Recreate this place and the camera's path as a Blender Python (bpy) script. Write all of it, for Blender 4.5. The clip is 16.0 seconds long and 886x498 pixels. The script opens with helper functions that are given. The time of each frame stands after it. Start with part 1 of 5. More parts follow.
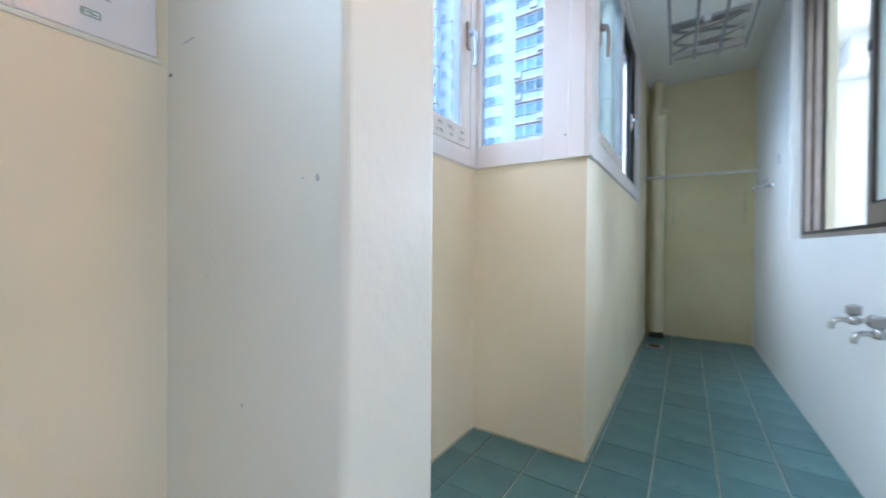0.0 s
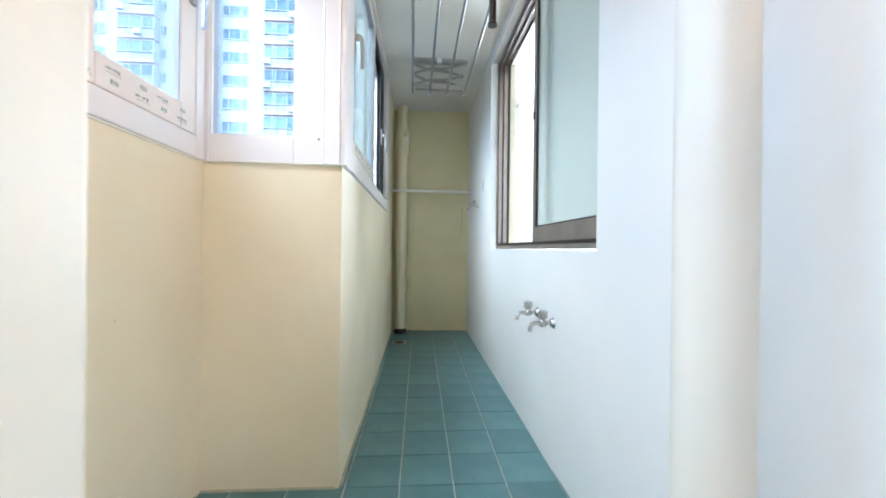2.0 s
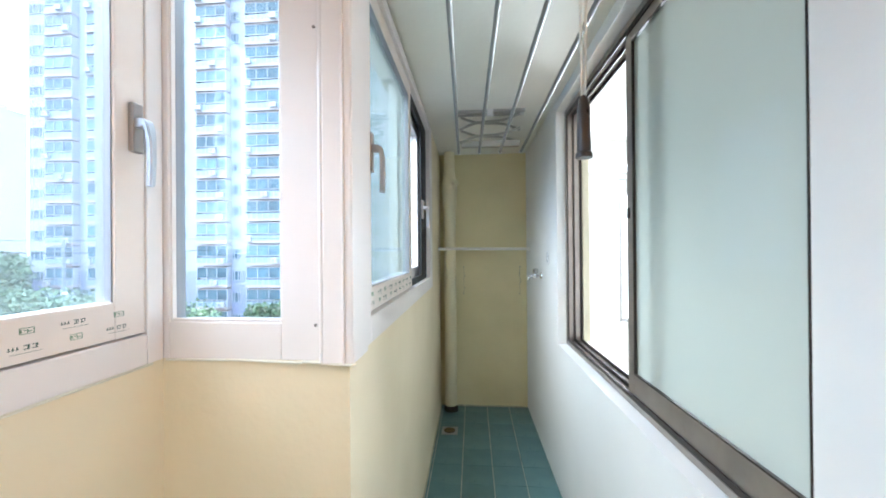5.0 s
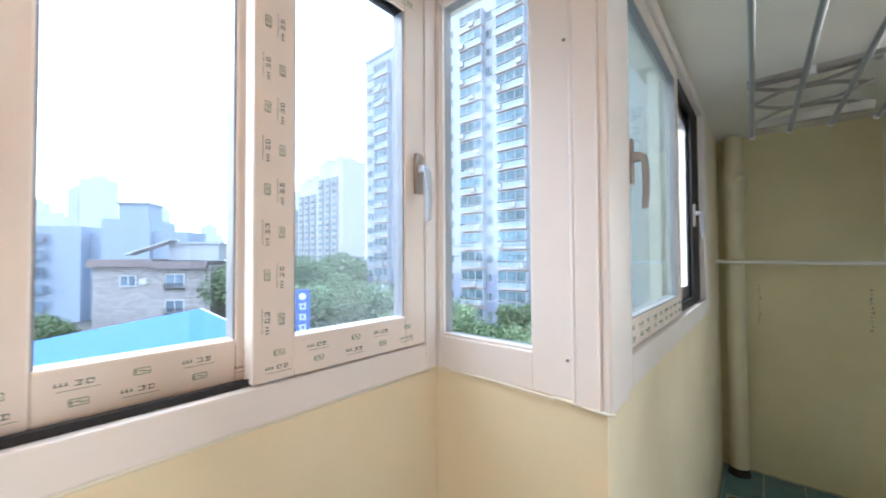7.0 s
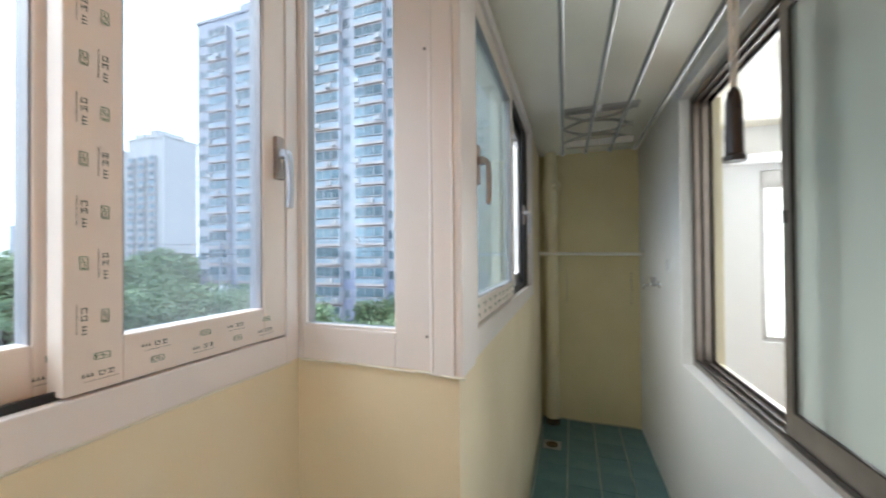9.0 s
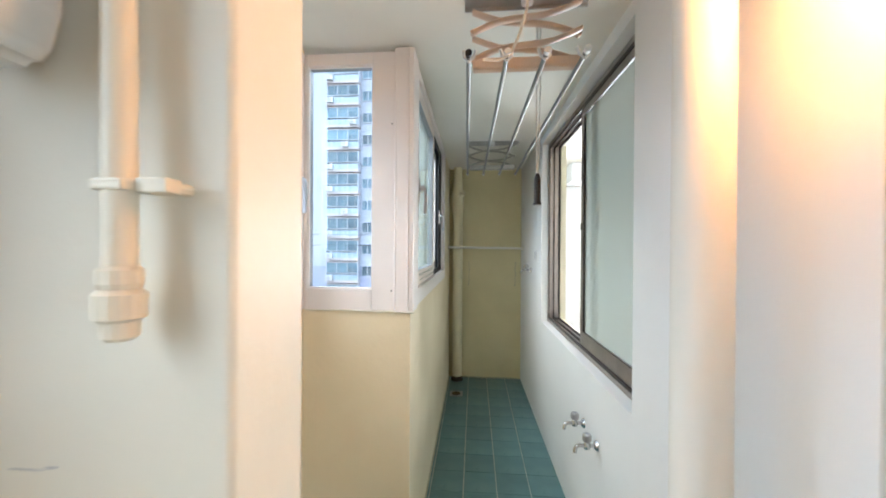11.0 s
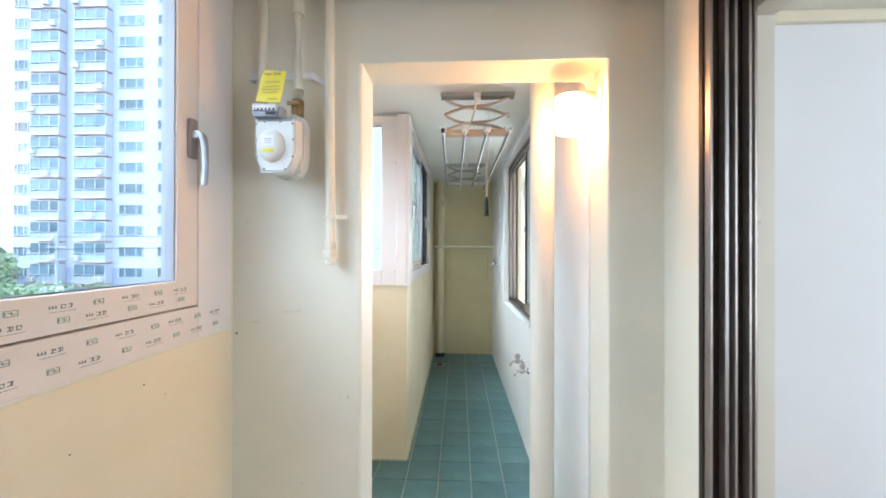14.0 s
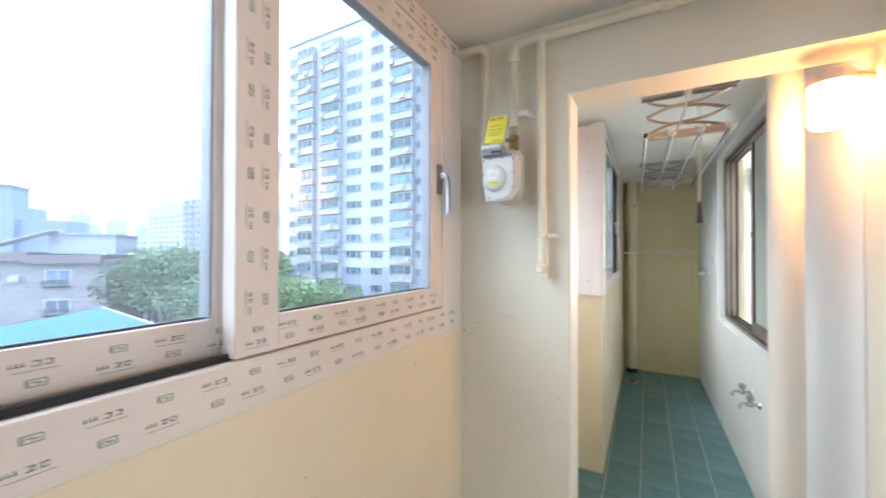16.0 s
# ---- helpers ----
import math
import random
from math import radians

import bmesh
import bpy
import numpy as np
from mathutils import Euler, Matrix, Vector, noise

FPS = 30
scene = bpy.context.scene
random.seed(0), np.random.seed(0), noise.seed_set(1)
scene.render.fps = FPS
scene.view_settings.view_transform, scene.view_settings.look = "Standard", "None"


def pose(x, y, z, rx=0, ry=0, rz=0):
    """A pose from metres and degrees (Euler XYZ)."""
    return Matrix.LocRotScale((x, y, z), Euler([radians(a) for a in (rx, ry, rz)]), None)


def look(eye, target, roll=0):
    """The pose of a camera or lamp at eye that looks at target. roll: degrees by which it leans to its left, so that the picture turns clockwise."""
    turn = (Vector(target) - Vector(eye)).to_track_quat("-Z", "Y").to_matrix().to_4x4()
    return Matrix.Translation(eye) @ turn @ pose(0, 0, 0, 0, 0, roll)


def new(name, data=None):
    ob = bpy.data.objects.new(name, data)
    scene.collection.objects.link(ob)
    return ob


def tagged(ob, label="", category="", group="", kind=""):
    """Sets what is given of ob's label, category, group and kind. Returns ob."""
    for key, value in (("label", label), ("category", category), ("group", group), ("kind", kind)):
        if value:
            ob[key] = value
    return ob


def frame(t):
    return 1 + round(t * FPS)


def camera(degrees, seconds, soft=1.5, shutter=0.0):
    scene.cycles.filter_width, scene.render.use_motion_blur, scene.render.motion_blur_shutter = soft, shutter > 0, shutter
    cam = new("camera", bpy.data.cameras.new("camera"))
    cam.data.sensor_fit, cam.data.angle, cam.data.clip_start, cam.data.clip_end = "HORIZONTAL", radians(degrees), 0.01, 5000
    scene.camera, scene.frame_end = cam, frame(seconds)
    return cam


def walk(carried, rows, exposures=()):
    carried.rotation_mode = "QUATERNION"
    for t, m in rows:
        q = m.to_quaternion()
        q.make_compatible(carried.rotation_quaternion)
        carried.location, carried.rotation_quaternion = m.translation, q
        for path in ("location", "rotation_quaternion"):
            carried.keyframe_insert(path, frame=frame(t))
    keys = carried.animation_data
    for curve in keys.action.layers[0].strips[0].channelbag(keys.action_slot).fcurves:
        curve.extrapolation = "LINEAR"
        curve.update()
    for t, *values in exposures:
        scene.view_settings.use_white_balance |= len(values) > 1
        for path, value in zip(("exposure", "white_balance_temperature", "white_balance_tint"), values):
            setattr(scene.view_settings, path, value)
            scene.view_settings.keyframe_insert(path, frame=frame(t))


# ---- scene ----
cam = camera(100.7, 16.0, soft=1.8, shutter=0.35)
PATH = [
    (0, (0.326, -0.328, 0.851), (-0.777, 1.339, 0.833), 0.4),
    (0.5, (0.275, -0.386, 0.86), (-0.401, 1.497, 0.857), 0.3),
    (1, (0.241, -0.432, 0.861), (-0.05, 1.547, 0.857), 0.6),
    (1.5, (0.27, -0.385, 0.852), (0.293, 1.615, 0.849), 0.8),
    (2, (0.292, -0.210, 0.902), (0.42, 1.786, 0.898), 0.7),
    (2.5, (0.283, -0.023, 1.058), (0.337, 1.976, 1.065), -0.1),
    (3, (0.278, 0.083, 1.226), (0.297, 2.083, 1.233), -0.6),
    (3.2, (0.274, 0.112, 1.303), (0.265, 2.112, 1.299), -0.6),
    (5.3, (0.32, 0.339, 1.51), (0.079, 2.324, 1.52), -0.4),
    (5.5, (0.325, 0.372, 1.53), (-0.096, 2.327, 1.55), -0.8),
    (6, (0.307, 0.381, 1.541), (-0.604, 2.161, 1.578), -0.7),
    (6.5, (0.259, 0.371, 1.546), (-0.998, 1.926, 1.586), -0.3),
    (7, (0.262, 0.348, 1.541), (-1.056, 1.851, 1.584), -0.3),
    (7.5, (0.239, 0.313, 1.541), (-1.368, 1.504, 1.587), -0.2),
    (8, (0.236, 0.325, 1.54), (-1.33, 1.569, 1.571), 0.0),
    (8.5, (0.261, 0.342, 1.548), (-0.963, 1.924, 1.563), -0.1),
    (9, (0.272, 0.293, 1.519), (-0.39, 2.180, 1.536), -0.5),
    (9.5, (0.263, 0.130, 1.502), (-0.033, 2.108, 1.509), -0.3),
    (9.7, (0.273, 0.064, 1.509), (0.022, 2.048, 1.508), -0.1),
    (11.8, (0.297, -0.756, 1.461), (0.138, 1.237, 1.451), 0.2),
    (12, (0.318, -0.825, 1.445), (0.153, 1.168, 1.454), -0.1),
    (12.5, (0.371, -0.993, 1.426), (0.075, 0.985, 1.435), 0.1),
    (13, (0.374, -1.099, 1.436), (0.102, 0.883, 1.449), 0.1),
    (13.5, (0.359, -1.234, 1.446), (0.203, 0.760, 1.455), 0.2),
    (14, (0.357, -1.333, 1.449), (0.269, 0.665, 1.455), 0.1),
    (14.5, (0.392, -1.401, 1.469), (0.364, 0.599, 1.476), 0.2),
    (15, (0.398, -1.471, 1.47), (0.082, 0.504, 1.487), -0.0),
    (15.5, (0.341, -1.484, 1.475), (-0.309, 0.407, 1.495), 0.1),
    (16, (0.268, -1.520, 1.495), (-0.703, 0.229, 1.514), 0.1),
]
walk(cam, [(t, look(eye, target, roll)) for t, eye, target, roll in PATH], [(0.0,0.35,5000,8),(0.5,0.5,5150,8),(1.5,0.65,5300,8),(2.0,0.75,5400,8),(3.0,0.7,5600,8),(5.5,0.5,5750,8),(6.5,0.22,6000,10),(7.0,0.2,6000,10),(7.5,-0.2,6000,10),(8.0,-0.45,6000,8),(9.0,-0.2,6300,10),(9.7,0.0,6400,10),(12.0,0.4,5800,8),(13.0,0.4,5750,8),(14.5,0.62,5700,7),(15.2,0.6,5800,8),(16.0,0.38,6000,10)])

# ---- world, sun, large lights ----
SUN_EL, SUN_AZ = radians(48), radians(243)
world = bpy.data.worlds.new("world")
scene.world = world
world.use_nodes = True
wn = world.node_tree.nodes
sky = wn.new("ShaderNodeTexSky")
sky.sky_type = "NISHITA"
sky.sun_disc = False
sky.sun_elevation, sky.sun_rotation = SUN_EL, SUN_AZ
sky.air_density, sky.dust_density, sky.ozone_density = 1.0, 3.0, 1.0
cloud = wn.new("ShaderNodeMixRGB")
cloud.inputs[0].default_value = 0.75
cloud.inputs[2].default_value = (6.6, 7.3, 8.4, 1)
world.node_tree.links.new(sky.outputs[0], cloud.inputs[1])
world.node_tree.links.new(cloud.outputs[0], wn["Background"].inputs[0])
wn["Background"].inputs[1].default_value = 0.58

sun = new("sun", bpy.data.lights.new("sun", "SUN"))
sun.data.energy, sun.data.angle, sun.data.color = 2.1, radians(55), (1, 0.97, 0.93)
sun.matrix_basis = look((0, 0, 0), (-math.sin(SUN_AZ) * math.cos(SUN_EL), -math.cos(SUN_AZ) * math.cos(SUN_EL), -math.sin(SUN_EL)))


def area(name, eye, target, w, h, power, colour):
    ob = new(name, bpy.data.lights.new(name, "AREA"))
    ob.data.shape, ob.data.size, ob.data.size_y = "RECTANGLE", w, h
    ob.data.energy, ob.data.color = power, colour
    ob.matrix_basis = look(eye, target)
    return ob


area("kitchen_window_light", (2.15, 4.2, 1.5), (1.9, 2.0, 1.15), 0.9, 1.3, 155, (0.95, 0.98, 1.0))
# two unseen fill lamps above the windows, added to brighten the passage
area("fill_over_side_window", (-0.75, 2.1, 2.95), (0.62, 2.1, 0.35), 1.5, 0.7, 34, (0.93, 0.97, 1.0))
area("fill_over_parapet_window", (-1.35, 0.65, 3.0), (0.4, 0.6, 0.5), 1.0, 0.7, 16, (0.93, 0.97, 1.0))
# added fill lamp, out of view, brightening living room and balcony walls
area("living_room_fill", (3.3, -3.1, 1.4), (2.6, 0.1, 1.3), 2.4, 2.0, 68, (0.9, 0.93, 1.0))


# ---- materials ----
def material(name, colour, rough=0.6, metal=0.0, vary=0.08, scale=3.0, bump=0.1, fine=60.0, second=None, spec=0.5, random_piece=0.0):
    m = bpy.data.materials.new(name)
    m.use_nodes = True
    nt = m.node_tree
    b = nt.nodes["Principled BSDF"]
    co = nt.nodes.new("ShaderNodeTexCoord")
    n1 = nt.nodes.new("ShaderNodeTexNoise")
    n1.inputs["Scale"].default_value, n1.inputs["Detail"].default_value = scale, 6
    n2 = nt.nodes.new("ShaderNodeTexNoise")
    n2.inputs["Scale"].default_value, n2.inputs["Detail"].default_value = fine, 4
    nt.links.new(co.outputs["Object"], n1.inputs["Vector"])
    nt.links.new(co.outputs["Object"], n2.inputs["Vector"])
    ramp = nt.nodes.new("ShaderNodeMapRange")
    ramp.inputs[1].default_value, ramp.inputs[2].default_value = 0.3, 0.7
    nt.links.new(n1.outputs["Fac"], ramp.inputs[0])
    mix = nt.nodes.new("ShaderNodeMixRGB")
    mix.inputs[1].default_value = (*[c * (1 - vary) for c in colour], 1)
    mix.inputs[2].default_value = (*[min(1, c * (1 + vary * 0.5)) for c in (second or colour)], 1)
    nt.links.new(ramp.outputs[0], mix.inputs[0])
    out = mix.outputs[0]
    if random_piece:
        oi = nt.nodes.new("ShaderNodeObjectInfo")
        hsv = nt.nodes.new("ShaderNodeHueSaturation")
        mr = nt.nodes.new("ShaderNodeMapRange")
        mr.inputs[3].default_value, mr.inputs[4].default_value = 1 - random_piece, 1 + random_piece
        nt.links.new(oi.outputs["Random"], mr.inputs[0])
        nt.links.new(mr.outputs[0], hsv.inputs["Value"])
        nt.links.new(out, hsv.inputs["Color"])
        out = hsv.outputs[0]
    nt.links.new(out, b.inputs["Base Color"])
    rr = nt.nodes.new("ShaderNodeMapRange")
    rr.inputs[3].default_value, rr.inputs[4].default_value = max(0.02, rough - 0.08), min(1, rough + 0.08)
    nt.links.new(n2.outputs["Fac"], rr.inputs[0])
    nt.links.new(rr.outputs[0], b.inputs["Roughness"])
    b.inputs["Metallic"].default_value = metal
    b.inputs["Specular IOR Level"].default_value = spec
    if bump:
        add = nt.nodes.new("ShaderNodeMath")
        add.operation = "MULTIPLY_ADD"
        add.inputs[1].default_value = 0.35
        nt.links.new(n2.outputs["Fac"], add.inputs[0])
        nt.links.new(n1.outputs["Fac"], add.inputs[2])
        bp = nt.nodes.new("ShaderNodeBump")
        bp.inputs["Strength"].default_value, bp.inputs["Distance"].default_value = bump, 0.01
        nt.links.new(add.outputs[0], bp.inputs["Height"])
        nt.links.new(bp.outputs[0], b.inputs["Normal"])
    return m


M_YELLOW = material("yellow_cream_paint", (0.82, 0.71, 0.49), 0.55, vary=0.05, scale=2.2, bump=0.25, fine=45, second=(0.84, 0.74, 0.54))
M_ENDWALL = material("deep_cream_paint", (0.8, 0.71, 0.4), 0.55, vary=0.07, scale=2.2, bump=0.25, fine=45, second=(0.82, 0.73, 0.45))
M_SCUFF = material("grey_wall_scuff", (0.5, 0.5, 0.48), 0.8, vary=0.2, scale=60, bump=0.2)
# the same cream paint, its colour paled for the cool sky light
M_CREAM = material("skylight_paled_cream_paint", (0.81, 0.775, 0.655), 0.5, vary=0.07, scale=1.6, bump=0.25, fine=45, second=(0.82, 0.785, 0.66))
# cream paint again, sky light put into the colour as near white
M_SKYLIT_WALL = material("skylight_whitened_wall_paint", (0.83, 0.83, 0.81), 0.5, vary=0.04, scale=2.0, bump=0.25, fine=45)
M_CEIL = material("cream_ceiling_paint", (0.81, 0.79, 0.71), 0.7, vary=0.04, scale=2.5, bump=0.2, fine=50)
M_ROOM = material("white_wallpaper", (0.84, 0.85, 0.86), 0.7, vary=0.02, scale=4, bump=0.15, fine=90)
M_TILE = material("teal_glazed_tile", (0.095, 0.205, 0.22), 0.3, vary=0.1, scale=5, bump=0.05, fine=30, second=(0.125, 0.235, 0.24), random_piece=0.1)
M_GROUT = material("pale_dirty_grout", (0.55, 0.55, 0.5), 0.9, vary=0.3, scale=9, bump=0.4, fine=120)
M_PVC = material("white_pvc_frame", (0.82, 0.77, 0.74), 0.35, vary=0.03, scale=4, bump=0.03, fine=90)
M_FILM = material("matt_protective_film", (0.82, 0.74, 0.67), 0.5, vary=0.04, scale=10, bump=0.08, fine=90)
M_SEAL = material("black_rubber_seal", (0.012, 0.012, 0.014), 0.6, vary=0.2, bump=0.05)
M_INK = material("dark_green_ink", (0.04, 0.1, 0.075), 0.8, vary=0.2, bump=0)
M_GREEN = material("green_ink", (0.05, 0.2, 0.1), 0.8, vary=0.2, bump=0)
M_SCREW = material("dull_screw", (0.3, 0.28, 0.26), 0.4, metal=0.8, bump=0.05)
M_PLATE = material("satin_taupe_handle_plate", (0.36, 0.31, 0.28), 0.38, metal=0.6, vary=0.05, bump=0.02)
M_SILVER = material("satin_silver_handle", (0.46, 0.46, 0.48), 0.36, metal=0.85, vary=0.05, bump=0.02)
M_CHROME = material("worn_chrome", (0.6, 0.6, 0.6), 0.16, metal=1.0, vary=0.12, scale=30, bump=0.05)
M_ALU = material("brushed_aluminium", (0.5, 0.49, 0.48), 0.35, metal=0.9, vary=0.1, scale=14, bump=0.05)
M_ROD = material("satin_grey_aluminium_rod", (0.26, 0.26, 0.25), 0.5, metal=0.35, vary=0.08, bump=0.02)
M_BRONZE = material("bronze_anodised_aluminium", (0.4, 0.36, 0.33), 0.38, metal=0.8, vary=0.15, scale=8, bump=0.04)
M_BRONZE_DARK = material("dark_bronze_track", (0.05, 0.04, 0.035), 0.4, metal=0.6, vary=0.2, scale=9, bump=0.06)
M_PIPE = material("cream_painted_pipe", (0.81, 0.75, 0.6), 0.4, vary=0.06, scale=6, bump=0.12, fine=60)
M_DRAIN = material("yellow_cream_painted_drain", (0.8, 0.72, 0.48), 0.4, vary=0.07, scale=5, bump=0.12, fine=60)
M_WPIPE = material("white_painted_pipe", (0.83, 0.8, 0.72), 0.4, vary=0.04, scale=5, bump=0.1, fine=60)
M_METER = material("off_white_meter_enamel", (0.72, 0.72, 0.68), 0.35, vary=0.06, scale=9, bump=0.05)
M_METERGREY = material("grey_meter_plastic", (0.3, 0.31, 0.34), 0.4, vary=0.1, bump=0.04)
M_LABELW = material("white_label", (0.8, 0.8, 0.8), 0.5, vary=0.03, bump=0)
M_LABELY = material("yellow_label", (0.78, 0.66, 0.03), 0.5, vary=0.06, scale=12, bump=0.04)
M_BRASS = material("dirty_brass", (0.32, 0.22, 0.1), 0.45, metal=0.8, vary=0.3, scale=30, bump=0.3)
M_DIRT = material("dark_grime", (0.06, 0.05, 0.035), 0.9, vary=0.5, scale=30, bump=0.3)
M_SCAR = material("flaking_plaster_scar", (0.5, 0.47, 0.34), 0.9, vary=0.3, scale=40, bump=0.5)
M_WOODY = material("pinkish_plastic_scissor", (0.66, 0.5, 0.38), 0.4, vary=0.05, bump=0.03)
M_GREYARM = material("grey_metal_scissor", (0.42, 0.4, 0.36), 0.4, metal=0.5, vary=0.1, bump=0.05)
M_CORD = material("white_nylon_cord", (0.75, 0.7, 0.62), 0.8, vary=0.05, bump=0.2, fine=400)
M_GRIP = material("dark_brown_rubber_grip", (0.03, 0.02, 0.017), 0.3, vary=0.3, scale=30, bump=0.1)
M_LAMPCAP = material("warm_white_lamp_cap", (0.7, 0.6, 0.5), 0.45, vary=0.03, bump=0.02)
M_CASING = material("cream_wood_casing", (0.78, 0.72, 0.55), 0.45, vary=0.05, bump=0.05)
M_LAMINATE = material("brown_floor_laminate", (0.3, 0.2, 0.12), 0.35, vary=0.2, scale=6, bump=0.05)


def glass(name, colour=(1, 1, 1), rough=0.0, tint=0.0, tintcol=(1, 1, 1), gloss=0.07):
    m = bpy.data.materials.new(name)
    m.use_nodes = True
    nt = m.node_tree
    nt.nodes.remove(nt.nodes["Principled BSDF"])
    out = nt.nodes["Material Output"]
    tr = nt.nodes.new("ShaderNodeBsdfTransparent")
    tr.inputs[0].default_value = (*colour, 1)
    gl = nt.nodes.new("ShaderNodeBsdfGlossy")
    gl.inputs["Roughness"].default_value = 0.01
    lw = nt.nodes.new("ShaderNodeLayerWeight")
    pw = nt.nodes.new("ShaderNodeMath")
    pw.operation = "POWER"
    pw.inputs[1].default_value = 4.0
    nt.links.new(lw.outputs["Facing"], pw.inputs[0])
    fr = nt.nodes.new("ShaderNodeMath")
    fr.operation = "MULTIPLY_ADD"
    fr.use_clamp = True
    fr.inputs[1].default_value, fr.inputs[2].default_value = 0.6, 0.055
    nt.links.new(pw.outputs[0], fr.inputs[0])
    mx = nt.nodes.new("ShaderNodeMixShader")
    nt.links.new(fr.outputs[0], mx.inputs[0])
    body = tr.outputs[0]
    if tint:
        df = nt.nodes.new("ShaderNodeBsdfDiffuse")
        df.inputs[0].default_value = (*tintcol, 1)
        tl = nt.nodes.new("ShaderNodeBsdfTranslucent")
        tl.inputs[0].default_value = (*tintcol, 1)
        ad = nt.nodes.new("ShaderNodeMixShader")
        ad.inputs[0].default_value = 0.25
        nt.links.new(df.outputs[0], ad.inputs[1])
        nt.links.new(tl.outputs[0], ad.inputs[2])
        m2 = nt.nodes.new("ShaderNodeMixShader")
        m2.inputs[0].default_value = tint
        nt.links.new(body, m2.inputs[1])
        nt.links.new(ad.outputs[0], m2.inputs[2])
        body = m2.outputs[0]
    nt.links.new(body, mx.inputs[1])
    nt.links.new(gl.outputs[0], mx.inputs[2])
    nt.links.new(mx.outputs[0], out.inputs[0])
    return m


M_GLASS = glass("clear_window_glass", (0.93, 0.97, 0.98))
M_FROST = glass("pale_green_frosted_glass", (0.88, 0.94, 0.91), tint=0.9, tintcol=(0.62, 0.65, 0.6))
M_GLASS_HAZY = glass("film_hazed_window_glass", (0.9, 0.95, 0.985), tint=0.1, tintcol=(0.52, 0.6, 0.68))
M_GLASS_DIRTY = glass("dusty_grey_window_glass", (0.78, 0.87, 0.86), tint=0.32, tintcol=(0.55, 0.6, 0.57))


def emitter(name, colour, strength):
    m = bpy.data.materials.new(name)
    m.use_nodes = True
    b = m.node_tree.nodes["Principled BSDF"]
    b.inputs["Base Color"].default_value = (0.9, 0.85, 0.75, 1)
    b.inputs["Emission Color"].default_value = (*colour, 1)
    b.inputs["Emission Strength"].default_value = strength
    return m


M_LAMP = emitter("glowing_opal_glass", (1.0, 0.44, 0.15), 50)


# ---- mesh helpers ----
def finish(bm, name, mat, smooth=False):
    bmesh.ops.recalc_face_normals(bm, faces=bm.faces)
    me = bpy.data.meshes.new(name)
    bm.to_mesh(me)
    bm.free()
    for m in mat if isinstance(mat, (list, tuple)) else [mat]:
        me.materials.append(m)
    if smooth:
        for p in me.polygons:
            p.use_smooth = True
        me.set_sharp_from_angle(angle=radians(35))
    return me


def part(name, bm, mat, parent=None, label="", smooth=False):
    ob = new(name, finish(bm, name, mat, smooth))
    if parent:
        ob.parent = parent
    if label:
        ob["label"] = label
    return ob


def base(name, label, category, group="", kind="", loc=(0, 0, 0)):
    ob = new(name)
    ob.location = loc
    ob.empty_display_size = 0.05
    return tagged(ob, label, category, group, kind)


def structure(name, bm, mat, label, category):
    return tagged(part(name, bm, mat), label, category, kind="structure")


def box(bm, x0, x1, y0, y1, z0, z1, bevel=0.0, slot=0):
    c = ((x0 + x1) / 2, (y0 + y1) / 2, (z0 + z1) / 2)
    r = bmesh.ops.create_cube(bm, size=1, matrix=Matrix.LocRotScale(c, None, (abs(x1 - x0), abs(y1 - y0), abs(z1 - z0))))
    vs = r["verts"]
    fs = {f for v in vs for f in v.link_faces}
    for f in fs:
        f.material_index = slot
    if bevel:
        bmesh.ops.bevel(bm, geom=list({e for v in vs for e in v.link_edges}), offset=bevel, segments=2, affect="EDGES", profile=0.6)
    return vs


def cyl(bm, p, q, r, n=20, r2=None, slot=0):
    p, q = Vector(p), Vector(q)
    m = Matrix.Translation((p + q) / 2) @ (q - p).to_track_quat("Z", "Y").to_matrix().to_4x4()
    res = bmesh.ops.create_cone(bm, cap_ends=True, segments=n, radius1=r, radius2=r if r2 is None else r2, depth=(q - p).length, matrix=m)
    for f in {f for v in res["verts"] for f in v.link_faces}:
        f.material_index = slot
    return res["verts"]


def lathe(bm, prof, c, axis="Z", n=24):
    """prof: (radius, height) pairs round the axis through c."""
    rings = []
    for r, h in prof:
        ring = []
        for i in range(n):
            a = 2 * math.pi * i / n
            u, v = max(r, 1e-4) * math.cos(a), max(r, 1e-4) * math.sin(a)
            p = (u, v, h) if axis == "Z" else ((h, u, v) if axis == "X" else (u, h, v))
            ring.append(bm.verts.new(Vector(c) + Vector(p)))
        rings.append(ring)
    for a, b in zip(rings, rings[1:]):
        for i in range(n):
            bm.faces.new((a[i], a[(i + 1) % n], b[(i + 1) % n], b[i]))
    bm.faces.new(rings[0])
    bm.faces.new(rings[-1])


def tube(bm, pts, r, n=12, flat=1.0):
    """A swept round bar along pts."""
    pts = [Vector(p) for p in pts]
    rings = []
    for i, p in enumerate(pts):
        d = (pts[min(i + 1, len(pts) - 1)] - pts[max(i - 1, 0)]).normalized()
        q = d.to_track_quat("Z", "Y")
        rings.append([bm.verts.new(p + q @ Vector((r * math.cos(2 * math.pi * k / n), r * flat * math.sin(2 * math.pi * k / n), 0))) for k in range(n)])
    for a, b in zip(rings, rings[1:]):
        for k in range(n):
            bm.faces.new((a[k], a[(k + 1) % n], b[(k + 1) % n], b[k]))
    bm.faces.new(rings[0])
    bm.faces.new(rings[-1])


def B():
    return bmesh.new()


